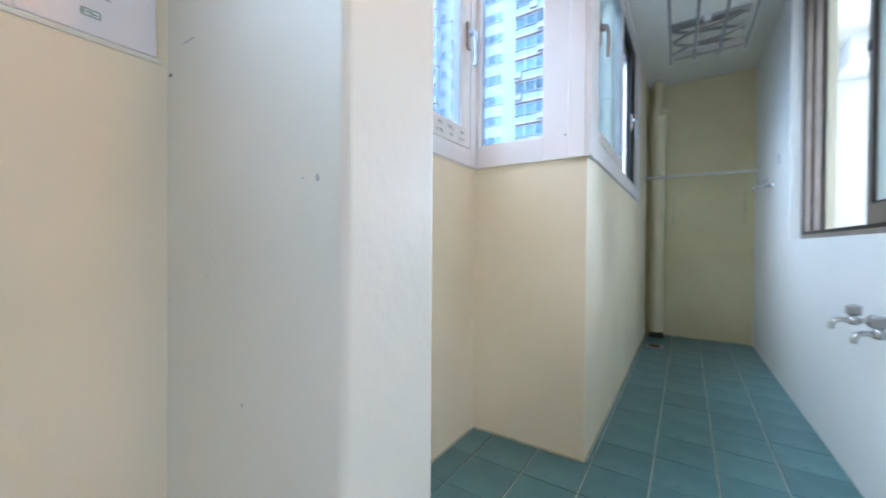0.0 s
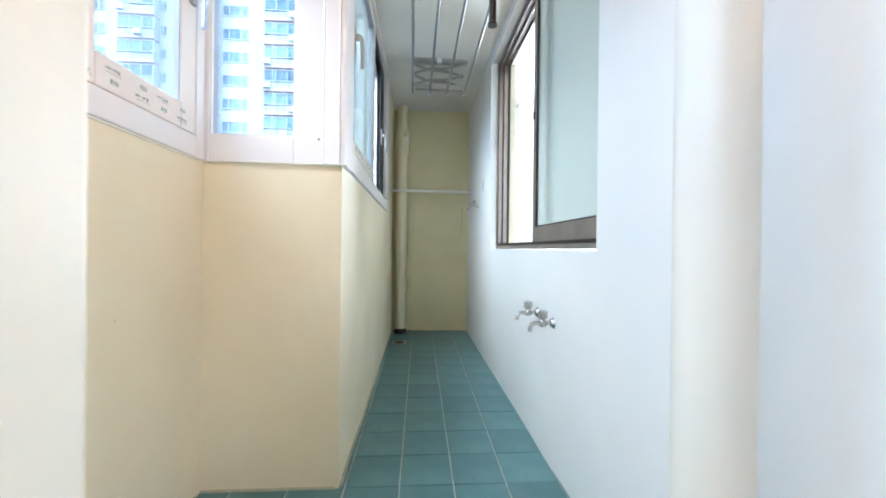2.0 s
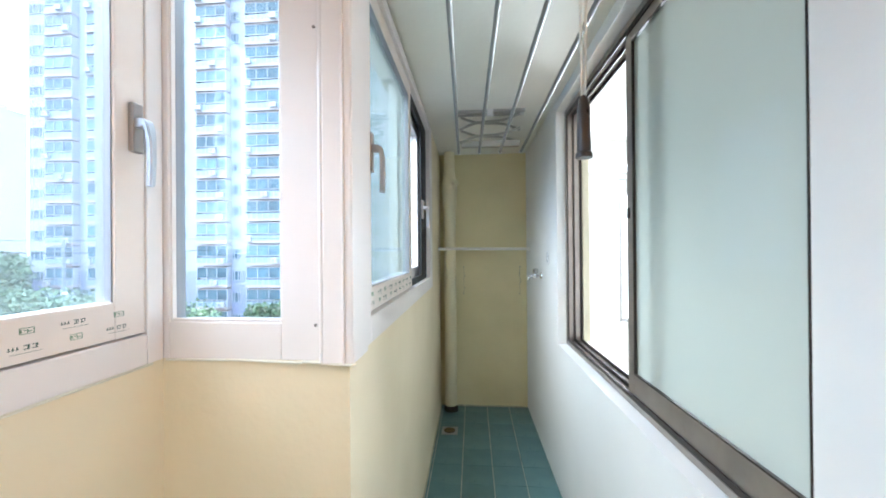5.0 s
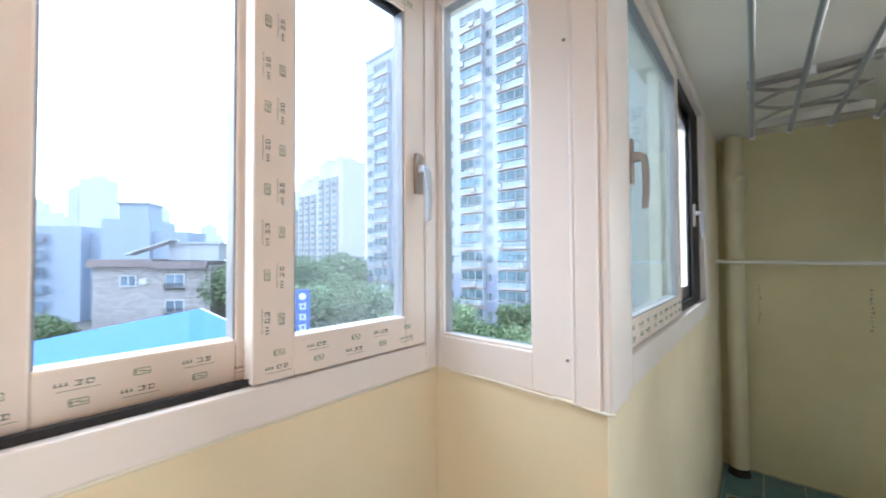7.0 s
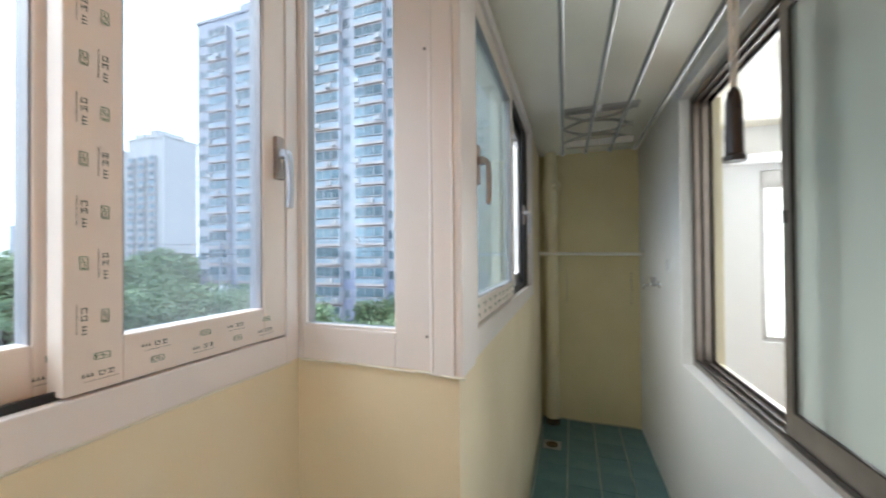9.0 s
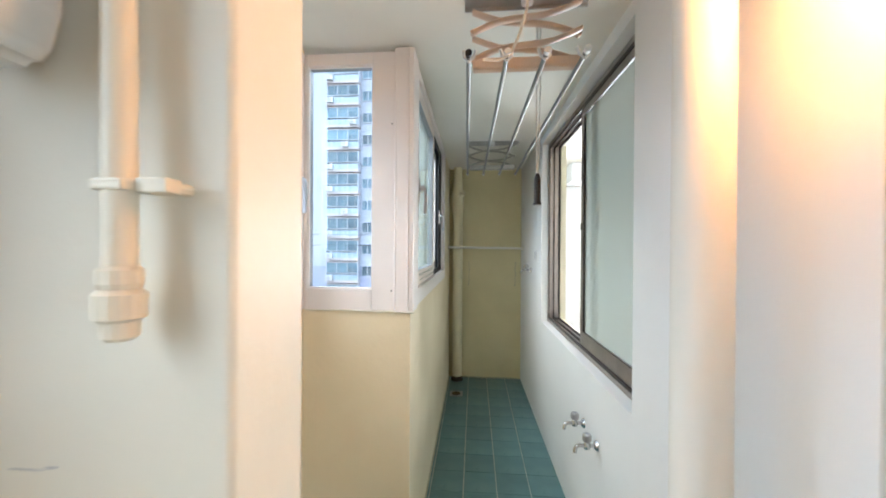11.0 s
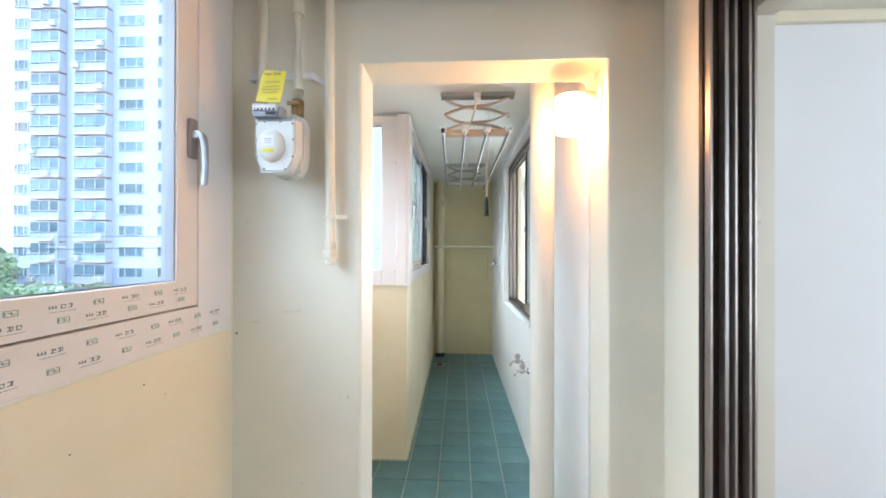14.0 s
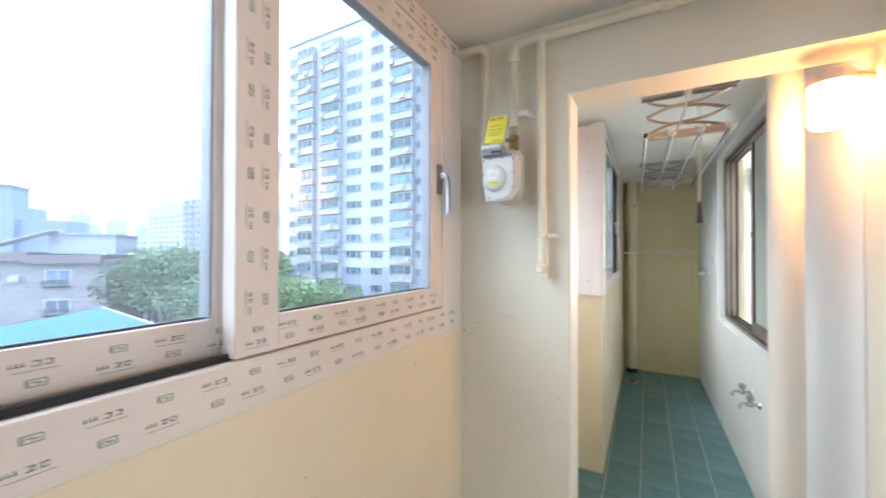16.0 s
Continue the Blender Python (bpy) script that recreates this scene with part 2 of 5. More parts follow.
def walled(bm, axis, a0, a1, u0, u1, z0, z1, holes):
    """A wall with rectangular openings (u0, u1, z0, z1), as blocks that meet end to end."""
    us = sorted({u0, u1, *[h[0] for h in holes], *[h[1] for h in holes]})
    zs = sorted({z0, z1, *[h[2] for h in holes], *[h[3] for h in holes]})
    for i in range(len(us) - 1):
        for j in range(len(zs) - 1):
            um, zm = (us[i] + us[i + 1]) / 2, (zs[j] + zs[j + 1]) / 2
            if any(h[0] < um < h[1] and h[2] < zm < h[3] for h in holes):
                continue
            if axis == "x":
                box(bm, a0, a1, us[i], us[i + 1], zs[j], zs[j + 1])
            else:
                box(bm, us[i], us[i + 1], a0, a1, zs[j], zs[j + 1])
    bmesh.ops.remove_doubles(bm, verts=bm.verts, dist=0.0001)
    seen = {}
    for f in bm.faces:
        seen.setdefault(tuple(round(c, 4) for c in f.calc_center_median()), []).append(f)
    bmesh.ops.delete(bm, geom=[f for fs in seen.values() if len(fs) > 1 for f in fs], context="FACES")


def lean(bm, k=0.0125, y0=3.8):
    """The kitchen-side wall runs slightly out of square."""
    for v in bm.verts:
        v.co.x += k * (y0 - v.co.y)
    return bm


def xr(y):
    return 0.815 + 0.0125 * (3.8 - y)


H = 2.395

# ---- structure ----
def rounded_pier(bm, x0, x1, y0, y1, z0, z1, r, end):
    """A wall end whose two vertical plaster corners (at x1 for hi, at x0 for lo) are worn round."""
    def arc(cx, cy, a0):
        return [(cx + r * math.cos(a0 + math.pi / 2 * i / 5), cy + r * math.sin(a0 + math.pi / 2 * i / 5)) for i in range(6)]
    if end == "hi":
        prof = [(x0, y1), (x0, y0)] + arc(x1 - r, y0 + r, -math.pi / 2) + arc(x1 - r, y1 - r, 0)
    else:
        prof = [(x1, y0), (x1, y1)] + arc(x0 + r, y1 - r, math.pi / 2) + arc(x0 + r, y0 + r, math.pi)
    lo = [bm.verts.new((x, y, z0)) for x, y in prof]
    hi = [bm.verts.new((x, y, z1)) for x, y in prof]
    bm.faces.new(lo)
    bm.faces.new(hi)
    for i in range(len(prof)):
        j = (i + 1) % len(prof)
        bm.faces.new((lo[i], lo[j], hi[j], hi[i]))


bm = B()
walled(bm, "x", -0.60, -0.50, 0.0, 1.185, -0.1, H, [(0.145, 1.185, 1.215, 2.385)])
walled(bm, "x", -0.60, -0.455, -3.2, 0.0, -0.1, H, [(-1.9, -0.07, 1.18, 2.385)])
structure("wall_outer", bm, M_YELLOW, "cream yellow painted plaster wall under the window", "wall")

bm = B()
rounded_pier(bm, -0.50, 0.012, -0.05, 0.125, -0.1, 2.11, 0.011, "hi")
box(bm, -0.50, 0.012, -0.05, 0.125, 2.11, H)
structure("wall_wing", bm, M_CREAM, "cream painted plaster wing wall carrying the gas meter", "wall")

bm = B()
box(bm, 0.012, 0.866, -0.05, 0.125, 2.11, H)
structure("wall_header", bm, M_CREAM, "cream painted lintel over the passage opening", "wall")

bm = B()
rounded_pier(bm, 0.866, 1.056, -0.05, 0.125, -0.1, 2.11, 0.009, "lo")
box(bm, 0.866, 1.056, -0.05, 0.125, 2.11, H)
structure("wall_jamb", bm, M_CREAM, "cream painted plaster pier beside the passage opening", "wall")

bm = B()
box(bm, -0.66, 0.0, 1.185, 1.34, -0.1, 1.21)
box(bm, -0.16, 0.0, 1.34, 3.96, -0.1, 1.21)
structure("wall_bay", bm, M_YELLOW, "cream yellow painted parapet wall with a projecting corner", "wall")
bm = B()
box(bm, -0.16, 0.0, 3.02, 3.96, 1.21, H)
box(bm, -0.16, 0.0, 1.34, 3.02, 2.37, H)
structure("wall_bay_head", bm, M_YELLOW, "cream yellow painted plaster beside and above the side window", "wall")

bm = B()
box(bm, 0.0, 1.0, 3.8, 3.96, -0.1, H)
structure("wall_end", bm, M_ENDWALL, "yellow cream painted plaster end wall, slightly stained", "wall")

bm = B()
walled(bm, "x", 0.815, 0.975, 0.125, 3.8, -0.1, H, [(0.92, 2.60, 0.9, 2.335)])
structure("wall_kitchen_side", lean(bm), M_SKYLIT_WALL, "cream plaster wall of the narrow passage, whitened in colour for sky light", "wall")

bm = B()
box(bm, 1.056, 1.265, -0.235, -0.05, -0.1, H)
box(bm, 1.056, 1.19, -2.9, -0.235, 2.27, H)
box(bm, 1.19, 1.265, -2.9, -0.235, 2.13, H)
box(bm, 1.056, 1.265, -3.2, -2.9, -0.1, H)
structure("wall_living_side", bm, M_CREAM, "cream painted plaster wall round the balcony door", "wall")

bm = B()
box(bm, -0.66, 5.0, -3.35, -3.2, -0.1, H)
structure("wall_back", bm, M_CREAM, "plain cream painted plaster wall closing the balcony", "wall")

bm = B()
box(bm, 1.265, 5.0, 0.19, 0.3, -0.1, H)
structure("wall_living_room", bm, M_ROOM, "plain white papered living room wall", "wall")
bm = B()
walled(bm, "x", 4.9, 5.0, -3.2, 0.19, -0.1, H, [])
structure("wall_living_far", bm, M_ROOM, "plain white papered far wall of the living room", "wall")
bm = B()
box(bm, 1.265, 4.9, 0.165, 0.19, 2.35, H, 0.004)
tagged(part("trim", bm, M_CASING), "cream wooden ceiling moulding on the living room wall", "ceiling moulding", kind="structure")
bm = B()
walled(bm, "y", 3.9, 4.05, 0.975, 3.8, -0.1, H, [(1.70, 2.6, 0.78, 2.15)])
box(bm, 3.7, 3.8, 0.3, 3.9, -0.1, H)
structure("wall_kitchen", bm, M_ROOM, "plain white kitchen walls seen through the passage window", "wall")

bm = B()
box(bm, -0.66, 5.0, -3.35, 1.34, H, H + 0.15)
box(bm, -0.16, 5.0, 1.34, 4.05, H, H + 0.15)
structure("ceiling", bm, M_CEIL, "cream painted flat ceiling with fine cracks", "ceiling")
bm = B()
box(bm, -0.66, 1.06, -3.35, 1.34, -0.15, -0.006)
box(bm, -0.16, 1.06, 1.34, 3.96, -0.15, -0.006)
floor_ob = structure("floor", bm, M_GROUT, "passage floor of small square teal glazed tiles with pale joints", "floor")
bm = B()
box(bm, 1.06, 5.0, -3.35, 4.05, -0.15, -0.004)
structure("floor_inside", bm, M_LAMINATE, "brown laminate floor of the rooms behind", "floor")


# ---- windows ----
def ring(bm, axis, a0, a1, u0, u1, z0, z1, wl, wr, wb, wt, bevel=0.003):
    """A rectangular frame of four bars; its depth runs from a0 to a1 along axis."""
    def bar(ua, ub, za, zb):
        if axis == "x":
            box(bm, a0, a1, ua, ub, za, zb, bevel)
        else:
            box(bm, ua, ub, a0, a1, za, zb, bevel)
    bar(u0, u0 + wl, z0, z1)
    bar(u1 - wr, u1, z0, z1)
    bar(u0 + wl, u1 - wr, z0, z0 + wb)
    bar(u0 + wl, u1 - wr, z1 - wt, z1)


def pane(parent, axis, a, u0, u1, z0, z1, mat=None, name="pane", label="", thick=0.006):
    bm = B()
    if axis == "x":
        box(bm, a - thick / 2, a + thick / 2, u0, u1, z0, z1)
    else:
        box(bm, u0, u1, a - thick / 2, a + thick / 2, z0, z1)
    ob = part(name, bm, mat or M_GLASS, parent, label)
    ob.visible_shadow = False
    return ob


def lever(parent, x, y, z, flip=1, length=0.15):
    """A window handle: a plate on the sash face and a drooping lever."""
    bm = B()
    box(bm, x, x + 0.014, y - 0.0145, y + 0.0145, z - 0.052, z + 0.066, 0.004)
    part("handle_plate", bm, M_PLATE, parent, "satin taupe handle plate")
    bm = B()
    box(bm, x + 0.01, x + 0.032, y - 0.011, y + 0.011, z + 0.006, z + 0.030, 0.004)
    prof = [(0.024, 0.020, 0.012, 0), (0.034, 0.020, 0.0125, 0), (0.040, 0.008, 0.012, 0.002), (0.042, -0.02, 0.0095, 0.004), (0.042, -length * 0.5, 0.008, 0.006), (0.040, -length * 0.88, 0.008, 0.004)]
    rings = []
    for i, (dx, dz, hw, dy) in enumerate(prof):
        t = 0.0075
        ax, az = ((0, 1) if i == 0 else (0.7, 0.7) if i < 3 else (1, 0))
        rings.append([bm.verts.new((x + dx + sa * ax * t, y + dy + sb * hw, z + dz + sa * az * t)) for sa, sb in ((-1, -1), (-1, 1), (1, 1), (1, -1))])
    for ra, rb in zip(rings, rings[1:]):
        for k in range(4):
            bm.faces.new((ra[k], ra[(k + 1) % 4], rb[(k + 1) % 4], rb[k]))
    bm.faces.new(rings[0])
    bm.faces.new(rings[-1])
    bmesh.ops.bevel(bm, geom=list({e for r2 in rings for v in r2 for e in v.link_edges}), offset=0.003, segments=2, affect="EDGES")
    return part("handle", bm, M_SILVER, parent, "satin silver lever handle", True)


def stamps(parent, x, spans, seed=0):
    """Printed marks on the protective film: little boxed marks, clumps of strokes and hairlines. spans: (y0, y1, z0, z1, vertical)."""
    rnd = random.Random(seed)
    bm = B()

    def mark(cy, cz, dy, dz, vertical, slot=0):
        if vertical:
            dy, dz = dz, dy
        box(bm, x, x + 0.0006, cy - dy / 2, cy + dy / 2, cz - dz / 2, cz + dz / 2, slot=slot)
    for y0, y1, z0, z1, vertical in spans:
        length = (z1 - z0) if vertical else (y1 - y0)
        width = (y1 - y0) if vertical else (z1 - z0)
        n = max(1, int(length / 0.08))
        for i in range(n):
            s = (i + 0.5 + rnd.uniform(-0.06, 0.06)) * length / n
            for row, off in enumerate((0.3, 0.72)):
                kind = (i + row) % 2
                c = off * width

                def at(ds, dc):
                    return (y0 + c + dc, z0 + s + ds) if vertical else (y0 + s + ds, z0 + c + dc)
                if kind:
                    for ds, dc, a, b in ((0, 0.0052, 0.028, 0.0012), (0.001, -0.0052, 0.028, 0.0012), (-0.0105, 0, 0.0014, 0.011), (0.0115, 0, 0.0014, 0.011), (-0.008, 0, 0.002, 0.007), (-0.002, 0.001, 0.006, 0.0016), (0.006, -0.001, 0.006, 0.0016), (0.002, 0, 0.0016, 0.007)):
                        cy, cz = at(ds, dc)
                        mark(cy, cz, a * 0.8, b * 0.85, vertical, 1)
                else:
                    for k in range(3):
                        cy, cz = at(-0.026 + k * 0.006, -0.001)
                        mark(cy, cz, 0.004, 0.0016, vertical)
                        cy, cz = at(-0.026 + k * 0.006, 0.002)
                        mark(cy, cz, 0.0016, 0.004, vertical)
                    for k in range(2):
                        for ds, dc, a, b in ((0, 0.004, 0.009, 0.0013), (0, -0.003, 0.009, 0.0013), (rnd.uniform(-0.004, 0.004), 0, 0.0014, 0.0075), (0.004, 0.002, 0.0013, 0.005)):
                            cy, cz = at(ds + k * 0.013, dc)
                            mark(cy, cz, a, b, vertical)
                    cy, cz = at(0.0, -0.0095)
                    mark(cy, cz, 0.05, 0.0006, vertical)
    return tagged(part("film_print", bm, [M_INK, M_GREEN], parent, "small dark green marks printed on film"), kind="stuff")


def sliding_window(name, y0, y1, z0, z1, x, mid, film_outer, seed, wl, wr, wb, wt, label, hy=0.03, bars=(0.085, 0.077, 0.085, 0.085)):
    """A two-track white sliding window in the wall plane x, its inner sash towards +y."""
    w = base(name, label, "window", kind="structure")
    bm = B()
    box(bm, x - 0.12, x, y0, y0 + wl, z0, z1, 0.004)
    if film_outer:
        post = B()
        box(post, x - 0.056, x, y1 - wr, y1, z0, z1, 0.004)
        part("window_jamb", post, M_PVC, w, "bare white plastic jamb")
    else:
        box(bm, x - 0.056, x, y1 - wr, y1, z0, z1, 0.004)
    box(bm, x - 0.12, x, y0 + wl, y1 - wr, z0, z0 + wb, 0.004)
    box(bm, x - 0.12, x, y0 + wl, y1 - wr, z1 - wt, z1, 0.004)
    part("window_frame", bm, M_FILM if film_outer else M_PVC, w)
    iy0, iy1, iz0, iz1 = y0 + wl, y1 - wr, z0 + wb, z1 - wt
    bm = B()
    ring(bm, "x", x - 0.075, x - 0.035, iy0 - 0.001, iy1, iz0 - 0.001, iz1, 0.006, 0.006, 0.006, 0.006, 0)
    box(bm, x - 0.118, x - 0.035, iy0, iy1, iz0, iz0 + 0.003)
    box(bm, x - 0.03, x - 0.022, iy0, mid + 0.01, iz0, iz0 + 0.014)
    box(bm, x - 0.03, x - 0.022, iy0, mid + 0.01, iz1 - 0.014, iz1)
    part("track", bm, M_SEAL, w, "black rubber-lined track")
    sl, sr, s, st = bars
    for inner, (sy0, sy1) in ((True, (mid - 0.005, iy1 - 0.001)), (False, (iy0 + 0.001, mid + 0.07))):
        xa = x - 0.004 if inner else x - 0.062
        bm = B()
        ring(bm, "x", xa - 0.045, xa, sy0, sy1, iz0 + 0.004, iz1 - 0.004, sl if inner else 0.085, sr if inner else 0.085, s, st, 0.004)
        sash = part("sash", bm, M_FILM if inner or film_outer else M_FILM, w, "white sash still wrapped in printed pinkish film")
        g0, g1 = sy0 + (sl if inner else 0.085), sy1 - (sr if inner else 0.085)
        pane(sash, "x", xa - 0.022, g0 - 0.004, g1 + 0.004, iz0 + s, iz1 - st, M_GLASS_HAZY if inner != film_outer else M_GLASS)
        bm = B()
        ring(bm, "x", xa - 0.044, xa - 0.006, g0, g1, iz0 + s, iz1 - st, 0.004, 0.004, 0.004, 0.004, 0)
        part("glazing_seal", bm, M_METERGREY, sash, "thin grey glazing seal")
        spans = [(sy0 + 0.01, sy1 - 0.02, iz0 + 0.01, iz0 + s - 0.004, False), (sy0 + 0.005, sy1 - 0.02, iz1 - st + 0.004, iz1 - 0.01, False)]
        if inner:
            spans.append((sy0 + 0.006, sy0 + sl - 0.008, iz0 + s, iz1 - st, True))
        stamps(sash, xa, spans, seed + inner)
        if inner:
            lever(sash, xa, sy1 - hy, 1.775, 1)
        else:
            lever(sash, xa, sy0 + 0.026, 1.745, 1)
    if film_outer:
        stamps(w, x, [(y0 + 0.02, y1 - 0.05, z0 + 0.004, z0 + wb - 0.002, False), (y0 + 0.02, y1 - 0.03, z1 - wt + 0.004, z1 - 0.004, False)], seed + 7)
    return w


sliding_window("window_1", 0.127, 1.178, 1.21, 2.375, -0.492, 0.65, False, 3, 0.142, 0.048, 0.075, 0.045, "white sliding window with film-wrapped sashes above the parapet")
sliding_window("window_2", -1.9, -0.068, 1.175, 2.385, -0.447, -1.075, True, 11, 0.07, 0.165, 0.1, 0.065, "white sliding window beside the gas meter, sashes in printed film", 0.03, (0.1, 0.082, 0.08, 0.1))

# fixed corner light on the return wall
w = base("window_3", "narrow fixed white corner window above the projecting parapet", "window", kind="structure")
bm = B()
ring(bm, "y", 1.180, 1.232, -0.60, -0.062, 1.21, 2.375, 0.121, 0.114, 0.095, 0.055, 0.004)
part("window_frame", bm, M_PVC, w)
bm = B()
ring(bm, "y", 1.186, 1.20, -0.480, -0.175, 1.305, 2.32, 0.006, 0.006, 0.008, 0.006, 0.002)
part("glazing_bead", bm, M_PVC, w)
bm = B()
ring(bm, "y", 1.2005, 1.231, -0.4795, -0.1755, 1.3045, 2.3205, 0.005, 0.005, 0.005, 0.005, 0)
part("glazing_seal", bm, M_METERGREY, w, "thin grey glazing seal")
pane(w, "y", 1.215, -0.478, -0.177, 1.307, 2.318)
bm = B()
box(bm, -0.064, 0.016, 1.166, 1.298, 1.205, 2.385, 0.006)
cyl(bm, (-0.066, 1.172, 1.21), (-0.066, 1.172, 2.38), 0.007, 10)
cyl(bm, (-0.008, 1.166, 1.206), (-0.008, 1.166, 2.384), 0.004, 10)
part("corner_post", bm, M_PVC, w, "white plastic corner post")
bm = B()
for z in (1.30, 2.05):
    cyl(bm, (-0.085, 1.176, z), (-0.085, 1.179, z), 0.004, 10)
part("screw", bm, M_SCREW, w)
bm = B()
tube(bm, [(-0.12, 1.178, 1.208), (-0.08, 1.175, 1.208), (-0.03, 1.168, 1.206), (0.012, 1.164, 1.206), (0.02, 1.17, 1.206)], 0.004, 8)
tube(bm, [(-0.485, 1.178, 1.208), (-0.3, 1.177, 1.21), (-0.12, 1.176, 1.206)], 0.0035, 8)
part("sealant_bead", bm, M_CREAM, w, "rough cream sealant bead")

# long side window over the parapet
w = base("window_4", "white sliding side window, far sash slid aside before a black track", "window", kind="structure")
bm = B()
ring(bm, "x", -0.14, 0.012, 1.30, 3.0, 1.215, 2.375, 0.045, 0.14, 0.08, 0.045, 0.004)
part("window_frame", bm, M_PVC, w)
bm = B()
box(bm, -0.135, -0.016, 2.06, 2.86, 1.295, 1.303)
box(bm, -0.135, -0.016, 2.06, 2.86, 2.322, 2.33)
box(bm, -0.135, -0.016, 2.852, 2.86, 1.303, 2.322)
box(bm, -0.024, -0.016, 2.06, 2.86, 1.303, 1.33)
box(bm, -0.024, -0.016, 2.06, 2.86, 2.28, 2.322)
box(bm, -0.024, -0.016, 2.61, 2.852, 1.33, 2.28)
part("track", bm, M_SEAL, w, "black rubber-lined track")
bm = B()
ring(bm, "x", -0.05, -0.002, 1.347, 2.15, 1.299, 2.326, 0.053, 0.05, 0.075, 0.06, 0.004)
sash = part("sash", bm, M_FILM, w, "white sash in printed pinkish film")
pane(sash, "x", -0.025, 1.396, 2.104, 1.37, 2.27, M_GLASS_DIRTY, label="dusty grey double glass")
bm = B()
ring(bm, "x", -0.049, -0.006, 1.4, 2.1, 1.374, 2.266, 0.004, 0.004, 0.004, 0.004, 0)
part("glazing_seal", bm, M_METERGREY, sash, "thin grey glazing seal")
stamps(sash, -0.002, [(1.36, 2.14, 1.303, 1.37, False)], 5)
lever(sash, -0.002, 1.374, 1.775, 1, 0.13)
bm = B()
ring(bm, "x", -0.105, -0.06, 2.09, 2.84, 1.305, 2.32, 0.085, 0.085, 0.075, 0.06, 0.004)
sash = part("sash", bm, M_PVC, w, "white outer sash")
pane(sash, "x", -0.085, 2.17, 2.76, 1.376, 2.264)
lever(sash, -0.016, 2.63, 1.74, 1, 0.12)

# aluminium window between passage and kitchen
w = base("window_5", "bronze aluminium sliding window with frosted glass, half open to the kitchen", "window", kind="structure")
bm = B()
ring(bm, "x", 0.865, 0.955, 0.922, 2.598, 0.905, 2.33, 0.022, 0.022, 0.022, 0.022, 0.002)
part("window_frame", lean(bm), M_BRONZE, w)
bm = B()
for x0 in (0.868, 0.905, 0.945):
    for z0, z1 in ((0.927, 0.943), (2.29, 2.308)):
        box(bm, x0, x0 + 0.006, 0.925, 2.575, z0, z1)
    box(bm, x0, x0 + 0.006, 2.562, 2.577, 0.927, 2.308)
part("rail", lean(bm), M_BRONZE_DARK, w, "dark double sliding rail")


def alu_sash(x, y0, y1, mat, parent):
    bm = B()
    ring(bm, "x", x, x + 0.028, y0, y1, 0.935, 2.30, 0.045, 0.05, 0.085, 0.045, 0.003)
    s = part("sash", lean(bm), M_BRONZE, parent)
    bm = B()
    box(bm, x + 0.011, x + 0.016, y0 + 0.04, y1 - 0.045, 1.015, 2.26)
    p = part("pane", lean(bm), mat, s, "pale green frosted glass")
    p.visible_shadow = False
    bm = B()
    ring(bm, "x", x - 0.001, x + 0.008, y0 + 0.045, y1 - 0.05, 1.02, 2.255, 0.005, 0.005, 0.005, 0.005, 0)
    part("seal", lean(bm), M_BRONZE_DARK, s)
    return s


s = alu_sash(0.875, 0.945, 1.745, M_FROST, w)
bm = B()
box(bm, 0.869, 0.876, 1.718, 1.734, 1.60, 1.64, 0.002)
part("latch", lean(bm), M_BRONZE_DARK, s, "small worn sash latch")
alu_sash(0.913, 0.96, 1.65, M_FROST, w)

w = base("window_6", "kitchen window with pale bluish glass in a grey frame", "window", kind="structure")
bm = B()
ring(bm, "y", 3.93, 4.0, 1.70, 2.6, 0.78, 2.15, 0.04, 0.04, 0.04, 0.14, 0.003)
part("window_frame", bm, M_ALU, w)
pane(w, "y", 3.965, 1.74, 2.56, 0.82, 2.01, M_FROST)
bm = B()
box(bm, 1.30, 3.7, 3.5, 3.9, 2.2, H)
structure("beam", bm, M_ROOM, "white boxed ceiling beam in the kitchen", "beam")
bm = B()
ring(bm, "x", 0.99, 1.01, 0.86, 2.67, 0.84, 2.39, 0.07, 0.07, 0.06, 0.05, 0.004)
ring(bm, "x", 0.958, 0.99, 0.926, 2.595, 0.907, 2.328, 0.03, 0.03, 0.02, 0.02, 0.003)
tagged(part("trim", lean(bm, 0.0125), M_CASING), "cream wooden casing round the kitchen side of the window", "window casing", kind="structure")

# balcony door to the living room
w = base("door_1", "open bronze aluminium sliding balcony door frame", "door", kind="structure", loc=(0, 0.045, 0))
bm = B()
box(bm, 1.05, 1.185, -0.30, -0.282, 0.0, 2.265, 0.002)
box(bm, 1.05, 1.185, -2.898, -2.88, 0.0, 2.265, 0.002)
box(bm, 1.05, 1.185, -2.88, -0.30, 2.25, 2.265, 0.002)
part("door_frame", bm, M_BRONZE_DARK, w)
bm = B()
for x in (1.055, 1.095, 1.122, 1.160, 1.175):
    box(bm, x, x + 0.007, -0.325, -0.300, 0.0, 2.25, 0.0015)
    box(bm, x, x + 0.007, -2.88, -0.325, 2.225, 2.25, 0.0015)
part("track", bm, M_BRONZE, w, "worn brown metal track fins")
bm = B()
for x in (1.100, 1.165):
    box(bm, x, x + 0.016, -0.312, -0.300, 0.0, 2.25, 0.002)
part("weather_strip", bm, M_ALU, w, "pale grey brush strip")
bm = B()
cyl(bm, (1.215, -0.2805, 1.53), (1.215, -0.284, 1.53), 0.006, 10)
part("screw", bm, M_SCREW, w)

